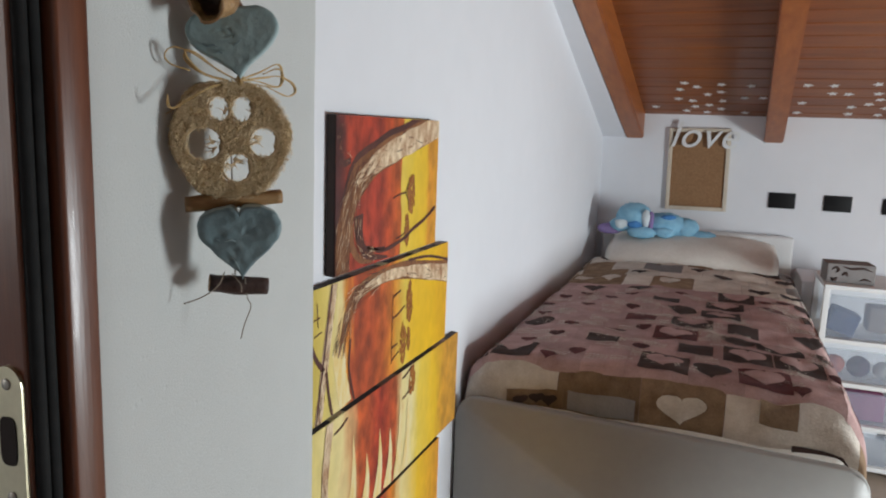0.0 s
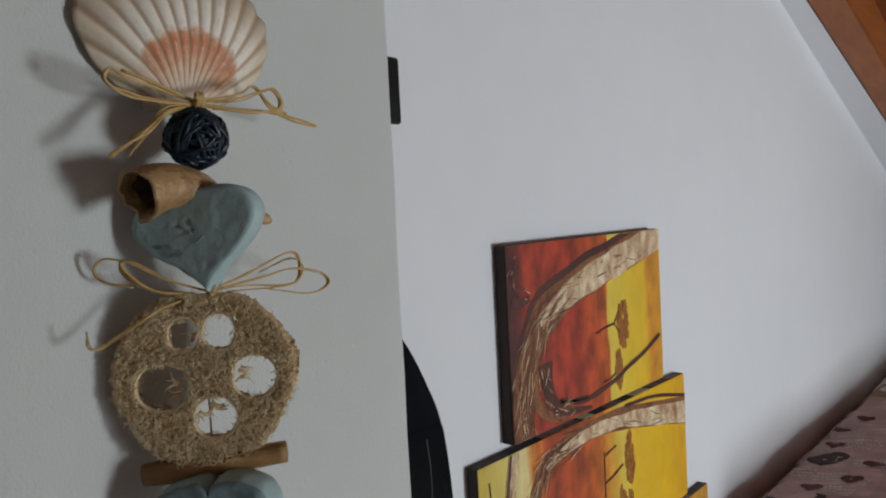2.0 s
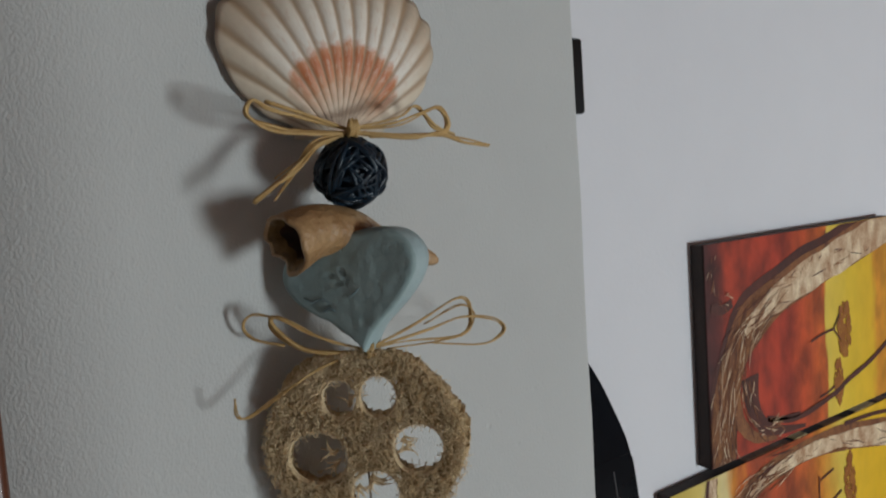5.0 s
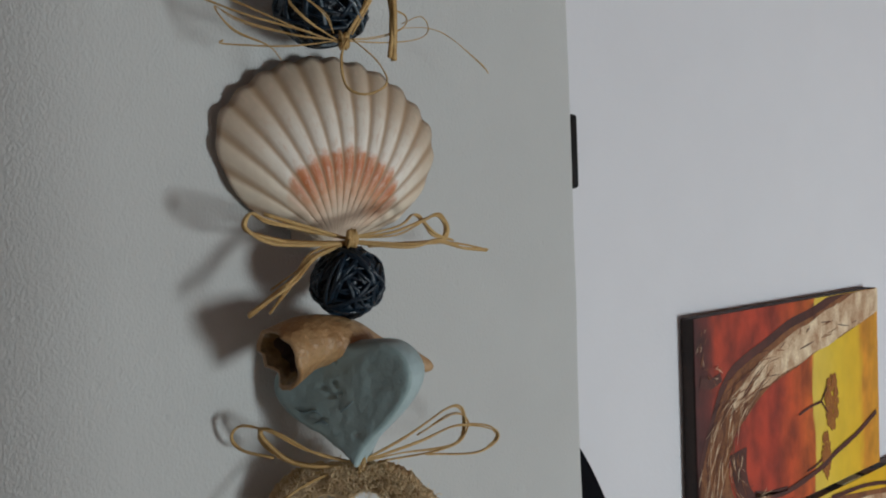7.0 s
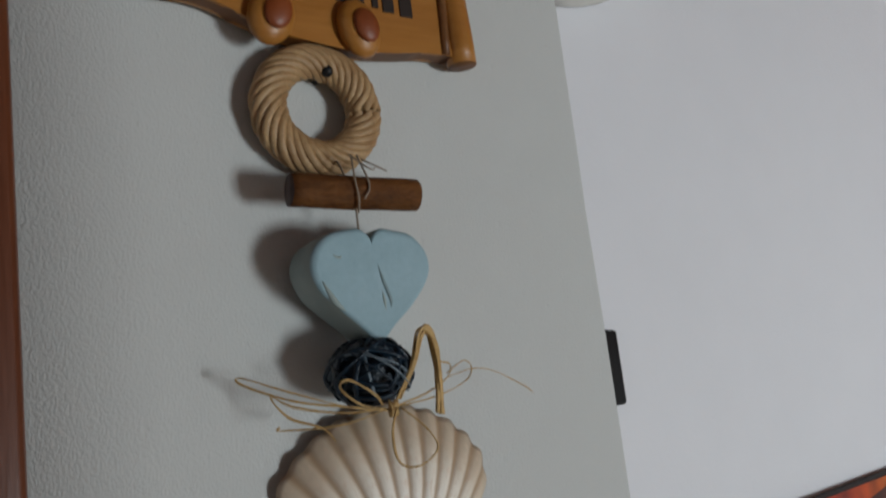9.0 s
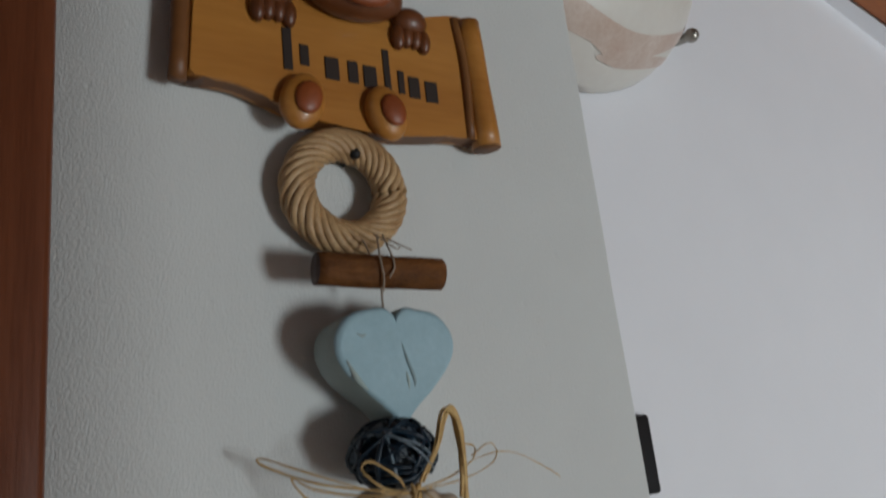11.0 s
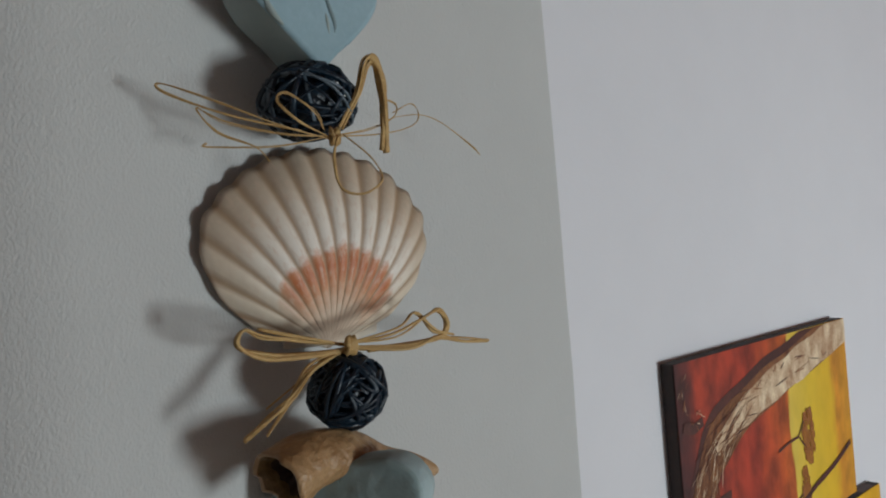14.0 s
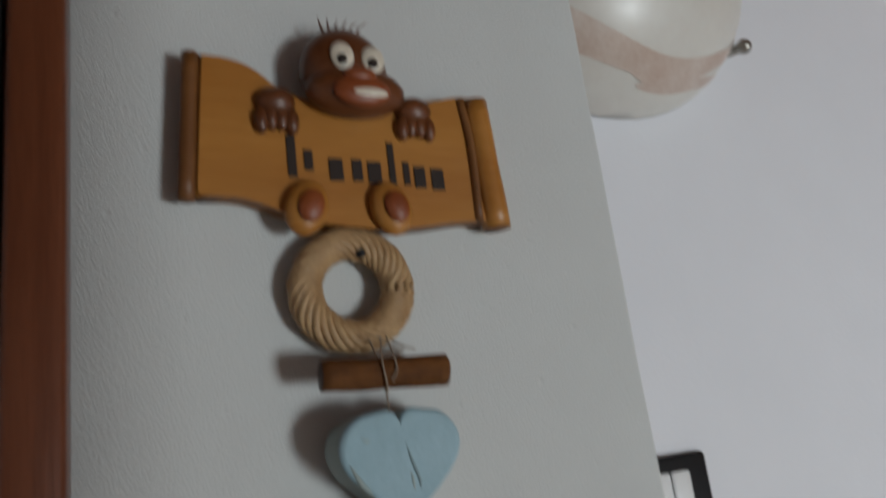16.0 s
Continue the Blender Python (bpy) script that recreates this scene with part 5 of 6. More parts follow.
# loofah slice: a fibrous disc with five openings
def loofah(r, thick):
    rnd = random.Random(12)
    bm = bmesh.new()
    holes = [(hx * r, hz * r, rz * r, rx * r, 0.0) for hx, hz, rx, rz in ((-0.22, 0.50, 0.175, 0.20), (0.16, 0.51, 0.185, 0.21), (0.52, -0.03, 0.25, 0.25), (0.07, -0.46, 0.24, 0.24), (-0.47, -0.07, 0.30, 0.27))]

    def inside(x, z, grow=0.0):
        q = math.hypot(x, z)
        lim = r * (1 + 0.035 * math.sin(3 * math.atan2(z, x) + 0.5) + 0.028 * math.sin(6 * math.atan2(z, x) + 1.0))
        if q > lim - grow:
            return False
        for hx, hz, a, b, t in holes:
            dx, dz = x - hx, z - hz
            c, s = math.cos(t), math.sin(t)
            u, v = dx * c + dz * s, -dx * s + dz * c
            if abs(u / (b + grow)) ** 3.0 + abs(v / (a + grow)) ** 3.0 < 1 + 0.16 * noise.noise(Vector((x * 90, z * 90, 3))):
                return False
        return True

    N = 104
    st = 2.2 * r / N
    cell = {}
    for i in range(N):
        for j in range(N):
            x, z = -1.1 * r + (i + 0.5) * st, -1.1 * r + (j + 0.5) * st
            if inside(x, z, 0.0006):
                cell[i, j] = 1
    verts = {}

    def vert(i, j, k):
        if (i, j, k) not in verts:
            x, z = -1.1 * r + i * st, -1.1 * r + j * st
            q = math.hypot(x, z) / r
            d = thick / 2 * (0.76 + 0.38 * noise.noise(Vector((x * 170, k * 7, z * 170))) + 0.18 * noise.noise(Vector((x * 420, k * 7, z * 420)))) * (1.0 if q < 0.80 else 1.0 - 2.0 * (q - 0.80))
            w = 0.0009
            verts[i, j, k] = bm.verts.new((x + w * noise.noise(Vector((x * 300, 5, z * 300))), -d if k else d, z + w * noise.noise(Vector((x * 300, 9, z * 300)))))
        return verts[i, j, k]

    for i, j in cell:
        for k in (0, 1):
            bm.faces.new((vert(i, j, k), vert(i + 1, j, k), vert(i + 1, j + 1, k), vert(i, j + 1, k)))
        for di, dj, a, b in ((1, 0, (1, 0), (1, 1)), (-1, 0, (0, 1), (0, 0)), (0, 1, (1, 1), (0, 1)), (0, -1, (0, 0), (1, 0))):
            if (i + di, j + dj) not in cell:
                bm.faces.new((vert(i + a[0], j + a[1], 0), vert(i + b[0], j + b[1], 0), vert(i + b[0], j + b[1], 1), vert(i + a[0], j + a[1], 1)))
    fib = bmesh.new()
    made = 0
    while made < 5200:
        a, q = rnd.uniform(0, 6.283), r * math.sqrt(rnd.random()) * 0.99
        x, z = q * math.cos(a), q * math.sin(a)
        if not inside(x, z, -0.0008):
            continue
        made += 1
        y = -thick / 2 * rnd.uniform(0.70, 1.02) if rnd.random() < 0.8 else thick / 2 * rnd.uniform(-0.8, 1)
        t = rnd.uniform(0, 6.283)
        ln = rnd.uniform(0.003, 0.0075)
        bend = rnd.choice((-1, 1)) * rnd.uniform(1.2, 3.6)
        pts = [(x + ln * s * math.cos(t + bend * s), y - 0.0012 * math.sin(math.pi * (s + 0.5)) + rnd.uniform(-0.0006, 0.0006), z + ln * s * math.sin(t + bend * s)) for s in (-0.5, -0.17, 0.17, 0.5)]
        tube(fib, pts, rnd.uniform(0.00010, 0.00019), 3, 2)
    # ragged tongues left in the chambers
    for x, z, t, ln in ((-0.13, 0.42, 1.75, 0.0075), (-0.30, -0.05, 2.6, 0.0080), (-0.28, -0.14, 3.6, 0.0075), (0.33, -0.06, 0.5, 0.0085), (0.36, 0.06, -0.3, 0.0070), (0.02, -0.30, -0.9, 0.0105), (0.05, -0.32, -1.9, 0.0080), (-0.12, -0.40, -0.6, 0.0065)):
        for m in range(5):
            tt = t + rnd.uniform(-0.25, 0.25)
            bend = rnd.uniform(-1.0, 1.0)
            off = rnd.uniform(-0.001, 0.001)
            tube(fib, [(x * r + off + ln * q * math.cos(tt + bend * q), -0.0035 - 0.0012 * math.sin(3 * q), z * r + off + ln * q * math.sin(tt + bend * q)) for q in (0, 0.35, 0.7, 1.0)], lambda q: 0.0007 * (1.1 - q), 4, 3)
    # smooth lining of each chamber
    for hx, hz, a, b, t in holes:
        for depth in (-0.38, -0.22):
            tube(fib, [(hx + 1.02 * b * math.cos(q), depth * thick, hz + 1.02 * a * math.sin(q)) for q in (2 * math.pi * k / 28 for k in range(28))], 0.0007, 5, 1, closed=True, smooth=False)
    return bm, fib


core, fib = loofah(0.0465, 0.017)
loof = hung("loofah_slice", core, LOOFAH_CORE, -0.346, 0.4875, 1.2745, -38, "round slice of dried loofah with open chambers")
part("fibre_mat", fib, LOOFAH, loof, "tangled pale fibres")["kind"] = "stuff"

# twig, lower heart and bark piece
bm = bmesh.new()
rod(bm, (-0.037, 0, -0.002), (0.037, 0, 0.003), 0.0058, 14, 0, 1, 0.35, 18, 8)
hung("twig", bm, [TWIG, CUT_WOOD], -0.343, 0.487, 1.2275, -40, "tan knobbly twig")
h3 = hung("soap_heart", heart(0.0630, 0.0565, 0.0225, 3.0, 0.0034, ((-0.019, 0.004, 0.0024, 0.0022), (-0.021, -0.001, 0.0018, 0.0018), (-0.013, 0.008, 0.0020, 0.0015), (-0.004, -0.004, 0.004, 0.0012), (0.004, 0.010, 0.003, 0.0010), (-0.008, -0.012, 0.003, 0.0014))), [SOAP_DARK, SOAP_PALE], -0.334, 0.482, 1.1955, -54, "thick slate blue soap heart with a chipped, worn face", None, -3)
for pts in ([(-0.018, 0.006), (-0.015, 0.004)], [(-0.016, -0.002), (-0.013, -0.003)], [(-0.008, -0.008), (-0.004, -0.014), (-0.002, -0.020)], [(-0.012, 0.003), (-0.006, 0.004), (-0.002, 0.001)]):
    dent(pts, 0.0005, 0.0222, h3, SOAP_PALE)
bm = bmesh.new()
rod(bm, (-0.0225, 0, 0.002), (0.0225, 0, -0.003), 0.0070, 12, 0, 1, 0.2, 10, 21)
bark = hung("bark_stick", bm, [BARK, CUT_WOOD], -0.340, 0.487, 1.161, -46, "short dark bark stick")
strands(bark, STRING, [
    ([(-0.012, -0.010, 0.012), (-0.016, -0.010, 0.003), (-0.023, -0.008, -0.004), (-0.032, -0.006, -0.009), (-0.042, -0.004, -0.0125)], 0.00055),
    ([(0.004, -0.007, 0.006), (0.006, -0.004, -0.010), (0.009, -0.003, -0.018), (0.004, -0.003, -0.032), (0.001, -0.003, -0.044)], 0.00045),
    ([(-0.006, -0.0075, 0.010), (0.000, -0.0082, 0.002), (0.001, -0.008, -0.005)], 0.0005),
], 1.0)

# ---------------------------------------------------------------- carved name board above the garland
sign = empty("name_board", pose(-0.377, 0.487, 1.735, 0, 0, 90), "honey coloured wooden scroll name board with a carved figure", "name board")
top = glide([(-0.092, 0, 0.046), (-0.075, 0, 0.045), (-0.060, 0, 0.040), (-0.040, 0, 0.027), (-0.010, 0, 0.021), (0.030, 0, 0.022), (0.060, 0, 0.029), (0.080, 0, 0.033), (0.096, 0, 0.030)], 5)
bot = glide([(0.092, 0, -0.047), (0.070, 0, -0.046), (0.045, 0, -0.049), (0.015, 0, -0.051), (-0.020, 0, -0.048), (-0.045, 0, -0.042), (-0.070, 0, -0.034), (-0.098, 0, -0.033)], 5)
bm = bmesh.new()
f1, f2, sides = prism(bm, [(p.x * 0.89, p.z) for p in top + bot], -0.016, -0.004, 1, 0, 1)
bmesh.ops.bevel(bm, geom=list(f1.edges) + list(f2.edges), offset=0.0025, segments=2, affect="EDGES")
part("board", bm, [SIGN_WOOD, SIGN_EDGE], sign)
# the left end is dark all over: its shadow edge is put into the colour
for x0, z0, x1, z1, rr in ((-0.085, 0.047, -0.090, -0.035, 0.0045), (0.080, 0.031, 0.084, -0.050, 0.0085)):
    bm = bmesh.new()
    rod(bm, (x0, -0.013, z0), (x1, -0.013, z1), rr, 16, 1 if x0 < 0 else 0, 1, 0.05)
    roll_ob = part("scroll_end", bm, [SIGN_WOOD, SIGN_EDGE], sign)
# a dark tube draws the shade in the groove beside the scroll
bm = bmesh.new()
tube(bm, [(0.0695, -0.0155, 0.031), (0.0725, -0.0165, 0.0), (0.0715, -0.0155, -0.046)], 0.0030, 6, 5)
part("scroll_shadow_line", bm, SIGN_EDGE, sign, "groove beside the scroll with its shade drawn dark")
# the name becomes plain bars
for x, z, hh, ww in ((-0.036, -0.010, 0.024, 0.005), (-0.027, -0.012, 0.012, 0.005), (-0.012, -0.017, 0.013, 0.008), (0.000, -0.017, 0.013, 0.006), (0.010, -0.018, 0.013, 0.008), (0.0205, -0.012, 0.025, 0.004), (0.029, -0.018, 0.014, 0.004), (0.037, -0.020, 0.013, 0.007), (0.048, -0.021, 0.013, 0.008)):
    part("burnt_bar", boxes((x - ww / 2, x + ww / 2, -0.0168, -0.0155, z - hh / 2, z + hh / 2, 0.0004)), SIGN_MARK, sign, "burnt dark bar", False)
bm = bmesh.new()
ball(bm, (-0.003, -0.018, 0.041), 0.0265, 24, 16, (0.96, 0.62, 1.0))
ball(bm, (0.001, -0.024, 0.026), 0.024, 24, 14, (1.2, 0.55, 0.62))
ball(bm, (0.001, -0.0352, 0.0215), 0.0150, 20, 10, (1.1, 0.32, 0.62), 1)
ball(bm, (0.003, -0.0372, 0.0195), 0.0105, 20, 10, (1.15, 0.30, 0.34), 2)
ball(bm, (0.000, -0.036, 0.0305), 0.008, 16, 8, (1.2, 0.5, 0.6), 1)
for x, z in ((-0.008, 0.043), (0.0095, 0.042)):
    ball(bm, (x, -0.0335, z), 0.0082, 16, 10, (0.85, 0.35, 1.0), 2)
    ball(bm, (x - 0.001, -0.0362, z - 0.0035), 0.0032, 10, 6, (0.9, 0.4, 1.0), 3)
for x in (-0.043, 0.037):
    for k in range(4):
        ball(bm, (x + 0.0055 * (k - 1.5), -0.018, 0.012 - 0.002 * abs(k - 1.5)), 0.0052, 12, 8, (0.8, 0.8, 1.5))
    ball(bm, (x, -0.018, 0.020), 0.0105, 16, 10, (1.05, 0.7, 0.8))
for k in range(6):
    tube(bm, [(-0.012 + 0.004 * k, -0.018, 0.064), (-0.014 + 0.0045 * k, -0.018, 0.070), (-0.015 + 0.006 * k, -0.018, 0.0755 + 0.001 * (k % 2))], lambda t: 0.0011 * (1.1 - t), 5, 3)
for x, tilt in ((-0.031, 18), (0.016, -14)):
    t = pose(0, 0, 0, 0, tilt, 0)
    foot = bmesh.new()
    ball(foot, (x, -0.019, -0.040), 0.0150, 20, 12, (0.78, 0.5, 1.05), 0, t)
    foot = part("carved_foot", foot, SIGN_WOOD, sign)
    sole = bmesh.new()
    ball(sole, (x + 0.001, -0.0262, -0.041), 0.0088, 16, 10, (0.8, 0.35, 1.05), 0, t)
    part("sole", sole, FIGURE_RED, foot, "red brown stained sole")
part("carved_figure", bm, [FIGURE, FIGURE_RED, IVORY, SIGN_MARK, SIGN_WOOD], sign, "russet carved wooden figure holding the board")

# ---------------------------------------------------------------- bed
bed = empty("bed", pose(-0.1, 1.72, 0), "single bed with a taupe footboard against the wall", "bed")
bm = bmesh.new()
out = []
for cx, cz, a0 in ((0.418, 0.550, 0), (-0.425, 0.573, 90)):
    for k in range(9):
        a = radians(a0 + 90 * k / 8)
        out.append((cx + 0.048 * math.cos(a), cz + 0.048 * math.sin(a)))
out += [(-0.473, 0.08), (0.466, 0.08)]
f1, f2, sides = prism(bm, out, -0.012, 0.022, 1)
bmesh.ops.bevel(bm, geom=list(f1.edges) + list(f2.edges), offset=0.006, segments=3, affect="EDGES")
part("footboard", bm, FOOTBOARD, bed)
bm = bmesh.new()
box(bm, -0.44, 0.45, 2.085, 2.14, 0.08, 0.845, 0.012)
part("headboard", bm, WHITE_PLASTIC, bed, "white headboard")
bm = bmesh.new()
box(bm, -0.45, 0.45, 0.025, 2.08, 0.20, 0.36, 0.01)
part("bed_base", bm, FOOTBOARD, bed)
bm = bmesh.new()
box(bm, -0.44, 0.44, 0.03, 2.08, 0.365, 0.62, 0.04, segments=4)
part("mattress", bm, LINEN, bed, "cream mattress")
for x in (-0.42, 0.42):
    for y in (0.06, 2.05):
        part("leg", boxes((x - 0.025, x + 0.025, y - 0.025, y + 0.025, 0, 0.2, 0.003)), FOOTBOARD, bed, "", False)

quilt = empty("quilt", pose(-0.1, 1.74, 0.60), "patchwork quilt in mauve, beige and brown spread over the bed", "quilt")
QW, QL = 0.455, 1.72


def quilt_point(s, t, lift=0.0):
    """s across the bed (-1..1, past 1 hanging down the open side), t along it in metres from the foot."""
    x = s * QW
    z = 0.095 + 0.030 * (1 - min(abs(s), 1) ** 2.2)
    over = max(0.0, abs(s) - 0.93)
    if over:
        x = math.copysign(QW * (0.93 + 0.10 * math.tanh(over * 6)), s)
        z -= 0.30 * over * (1.2 if s > 0 else 0.55) + 0.01
    foot = max(0.0, 0.07 - t)
    y = t if t > 0.07 else 0.07 - 0.045 * math.sin(min(foot / 0.045, math.pi / 2))
    z -= 0.055 * (1 - math.cos(min(foot / 0.045, math.pi / 2))) + max(0.0, foot - 0.07) * 0.9
    z += 0.014 * noise.noise(Vector((x * 5, t * 5, 1))) + 0.008 * noise.noise(Vector((x * 13, t * 13, 4))) + 0.003 * noise.noise(Vector((x * 40, t * 40, 7)))
    # the upper layer ends in a thick hem near the foot
    hem = 0.036 + 0.012 * noise.noise(Vector((x * 7, 2, 0)))
    z += 0.016 * min(max((t - hem) / 0.006, 0.0), 1.0)
    y += 0.010 * noise.noise(Vector((x * 6, 3, t)))
    y -= lift * min(foot / 0.045, 1.0)
    return Vector((x, y, z + lift))


def quilt_sheet(s0, s1, t0, t1, ns, nt, lift, thick=0.0):
    bm = bmesh.new()
    g = [[bm.verts.new(quilt_point(s0 + (s1 - s0) * i / ns, t0 + (t1 - t0) * j / nt, lift)) for i in range(ns + 1)] for j in range(nt + 1)]
    for a, b in zip(g, g[1:]):
        for i in range(ns):
            bm.faces.new((a[i], a[i + 1], b[i + 1], b[i]))
    return bm


base = part("quilt_sheet", quilt_sheet(-1.25, 1.9, -0.080, QL, 80, 160, 0.0), QUILT_BACK, quilt)
sol = base.modifiers.new("thickness", "SOLIDIFY")
sol.thickness, sol.offset = 0.012, -1


def heart_patch(c, t, hw, hl, kind, lift):
    """A sewn heart, its point towards the foot of the bed."""
    bm = bmesh.new()
    line = heart_outline(hw, hl, 32)
    rings = [[bm.verts.new(quilt_point(c + x * f, t + z * f, lift)) for x, z in line] for f in (1.0, 0.72, 0.45, 0.2)]
    for a, b in zip(rings, rings[1:]):
        for i in range(len(line)):
            bm.faces.new((a[i], a[(i + 1) % len(line)], b[(i + 1) % len(line)], b[i]))
    bm.faces.new(rings[-1])
    part("heart_patch", bm, QUILT[kind], quilt)


def patch(s0, s1, t0, t1, kind, lift=0.0028, name="patch"):
    part(name, quilt_sheet(s0 + 0.001, s1 - 0.001, t0 + 0.0005, t1 - 0.0005, max(5, int((s1 - s0) * 24)), 12, lift), QUILT[kind], quilt)


rnd = random.Random(7)
for s0, s1, kind in ((-1.25, -0.50, "cream"), (-0.50, -0.06, "tan"), (-0.06, 0.36, "tan"), (0.36, 1.02, "cream"), (1.02, 1.30, "tan"), (1.30, 1.85, "cream")):
    patch(s0, s1, -0.076, 0.038, kind)
patch(-0.78, -0.46, -0.074, -0.016, "tan", 0.0056)
patch(-0.44, -0.08, -0.074, -0.014, "grey", 0.0056)
patch(0.52, 0.70, -0.010, 0.037, "tan", 0.0056)
patch(0.68, 1.00, -0.074, -0.044, "brown", 0.0056)
heart_patch(0.15, -0.022, 0.25, 0.070, "cream", 0.0068)
for c, t in ((-0.70, -0.050), (-0.61, -0.046), (-0.54, -0.054)):
    heart_patch(c, t, 0.09, 0.030, "brown", 0.0072)
t0 = 0.035
while t0 < QL - 0.05:
    t1 = min(t0 + rnd.uniform(0.13, 0.19), QL)
    s = -1.2
    while s < 1.75:
        e = min(s + rnd.uniform(0.22, 0.40), 1.85)
        mid, c = (t0 + t1) / 2 + rnd.uniform(-0.012, 0.012), (s + e) / 2 + rnd.uniform(-0.03, 0.03)
        if t0 < 1.02:
            patch(s, e, t0, t1, "mauve")
            r = rnd.random()
            hw, hl = 0.20, (t1 - t0) * 0.66
            if r < 0.26:
                # a pale heart on a dark ground
                patch(c - 0.13, c + 0.13, t0 + 0.014, t1 - 0.014, rnd.choice(("brown", "brown", "wine")), 0.0046, "dark_patch")
                heart_patch(c, mid, hw, hl, "mauve", 0.0066)
            elif r < 0.48:
                heart_patch(c, mid, hw, hl, rnd.choice(("brown", "wine")), 0.0045)
            elif r < 0.60:
                patch(c - 0.10, c + 0.09, t0 + 0.03, t1 - 0.03, rnd.choice(("wine", "brown")), 0.0046, "dark_patch")
            elif r < 0.90:
                for d in (-0.10, 0.10)[: 1 + (r > 0.75)]:
                    heart_patch(c + d * 0.7, mid + d * 0.3, 0.10, hl * 0.5, "wine", 0.0045)
        else:
            kind = rnd.choices(("cream", "tan", "grey", "brown"), (9, 4, 1.2, 0.4))[0]
            patch(s, e, t0, t1, kind)
            if rnd.random() < 0.55:
                heart_patch(c, mid, 0.17, (t1 - t0) * 0.55, "brown" if kind in ("cream", "grey") else "cream", 0.0045)
        s = e
    t0 = t1

# rows of unreadable woven script
marks = bmesh.new()
for i in range(150):
    c, t = rnd.uniform(-0.98, 1.20), rnd.uniform(0.07, 0.98)
    for row in range(3):
        q = c - 0.06
        while q < c + 0.06:
            e = q + rnd.uniform(0.008, 0.020)
            tt = t + 0.014 * row
            quad = [marks.verts.new(quilt_point(x, y, 0.0044)) for x, y in ((q, tt), (e, tt), (e, tt + 0.0055), (q, tt + 0.0055))]
            marks.faces.new(quad)
            q = e + 0.006
part("woven_script", marks, QUILT["cream"], quilt, "rows of tiny pale woven marks", False)["kind"] = "stuff"

# pillow
bm = bmesh.new()
g = {}
for side in (1, -1):
    for i in range(25):
        for j in range(15):
            u, v = i / 12 - 1, j / 7 - 1
            if side == -1 and (i in (0, 24) or j in (0, 14)):
                g[side, i, j] = g[1, i, j]
                continue
            puff = max(0.0, (1 - abs(u) ** 3.2) * (1 - abs(v) ** 2.6)) ** 0.55
            g[side, i, j] = bm.verts.new((0.375 * u * (1 - 0.04 * v * v), 0.205 * v * (1 - 0.06 * u * u), side * 0.068 * puff + 0.006 * noise.noise(Vector((u * 4, v * 4, side)))))
    for i in range(24):
        for j in range(14):
            bm.faces.new((g[side, i, j], g[side, i + 1, j], g[side, i + 1, j + 1], g[side, i, j + 1]))
pil = tagged(part("pillow", bm, LINEN), "cream pillow lying at the head of the bed", "pillow")
pil.matrix_world = pose(-0.10, 3.555, 0.765, 14, 0, 0)

# plush toy: one plain soft shape
bm = bmesh.new()
for c, r, squash, mat in (((0.0, 0.0, 0.085), 0.082, (1.05, 0.95, 0.88), 0), ((-0.055, -0.045, 0.055), 0.042, (1.25, 0.9, 0.8), 0), ((0.14, 0.0, 0.060), 0.068, (1.55, 0.95, 0.85), 0), ((0.235, 0.0, 0.050), 0.050, (1.2, 0.95, 0.95), 0), ((0.315, -0.01, 0.022), 0.030, (1.9, 0.9, 0.7), 0), ((0.04, -0.075, 0.026), 0.036, (1.8, 0.9, 0.75), 0), ((0.14, -0.060, 0.030), 0.030, (1.6, 0.8, 0.8), 0), ((-0.105, -0.03, 0.030), 0.042, (1.5, 0.5, 0.62), 3), ((-0.055, -0.078, 0.062), 0.024, (1.2, 0.5, 0.9), 2), ((0.055, -0.066, 0.092), 0.026, (0.75, 0.5, 1.6), 2), ((0.078, -0.060, 0.080), 0.024, (0.5, 0.5, 1.9), 3), ((0.005, -0.080, 0.060), 0.022, (1.5, 0.45, 0.8), 1), ((0.155, -0.050, 0.102), 0.024, (1.4, 0.6, 0.5), 1)):
    ball(bm, c, r, 26, 16, squash, mat)
for v in bm.verts:
    v.co += Vector((noise.noise(v.co * 60), noise.noise(v.co * 60 + Vector((7, 0, 0))), noise.noise(v.co * 60 + Vector((0, 9, 0))))) * 0.005
toy = tagged(part("plush_toy", bm, [PLUSH, PLUSH_DARK, PLUSH_PALE, PLUSH_VIOLET]), "light blue plush toy lying on the pillow", "plush toy")
toy.matrix_world = pose(-0.365, 3.60, 0.825, 0, 0, 4)

# ---------------------------------------------------------------- pin board, letters, stars
board = empty("cork_board", pose(-0.105, BACK, 0.94, 0, -1.0, 0), "cork pin board in a pale wooden frame on the knee wall", "pin board")
bm = bmesh.new()
box(bm, -0.13, 0.13, -0.012, -0.004, 0.015, 0.385)
part("cork_panel", bm, CORK, board, "", False)
for s in ((-0.143, -0.125, 0.0, 0.40), (0.125, 0.143, 0.0, 0.40)):
    part("frame_side", boxes((s[0], s[1], -0.02, -0.002, s[2], s[3], 0.002)), FRAME_WOOD, board, "", False)
for s in ((-0.124, 0.124, 0.0, 0.018), (-0.124, 0.124, 0.382, 0.40)):
    part("frame_rail", boxes((s[0], s[1], -0.02, -0.002, s[2], s[3], 0.002)), FRAME_WOOD, board, "", False)

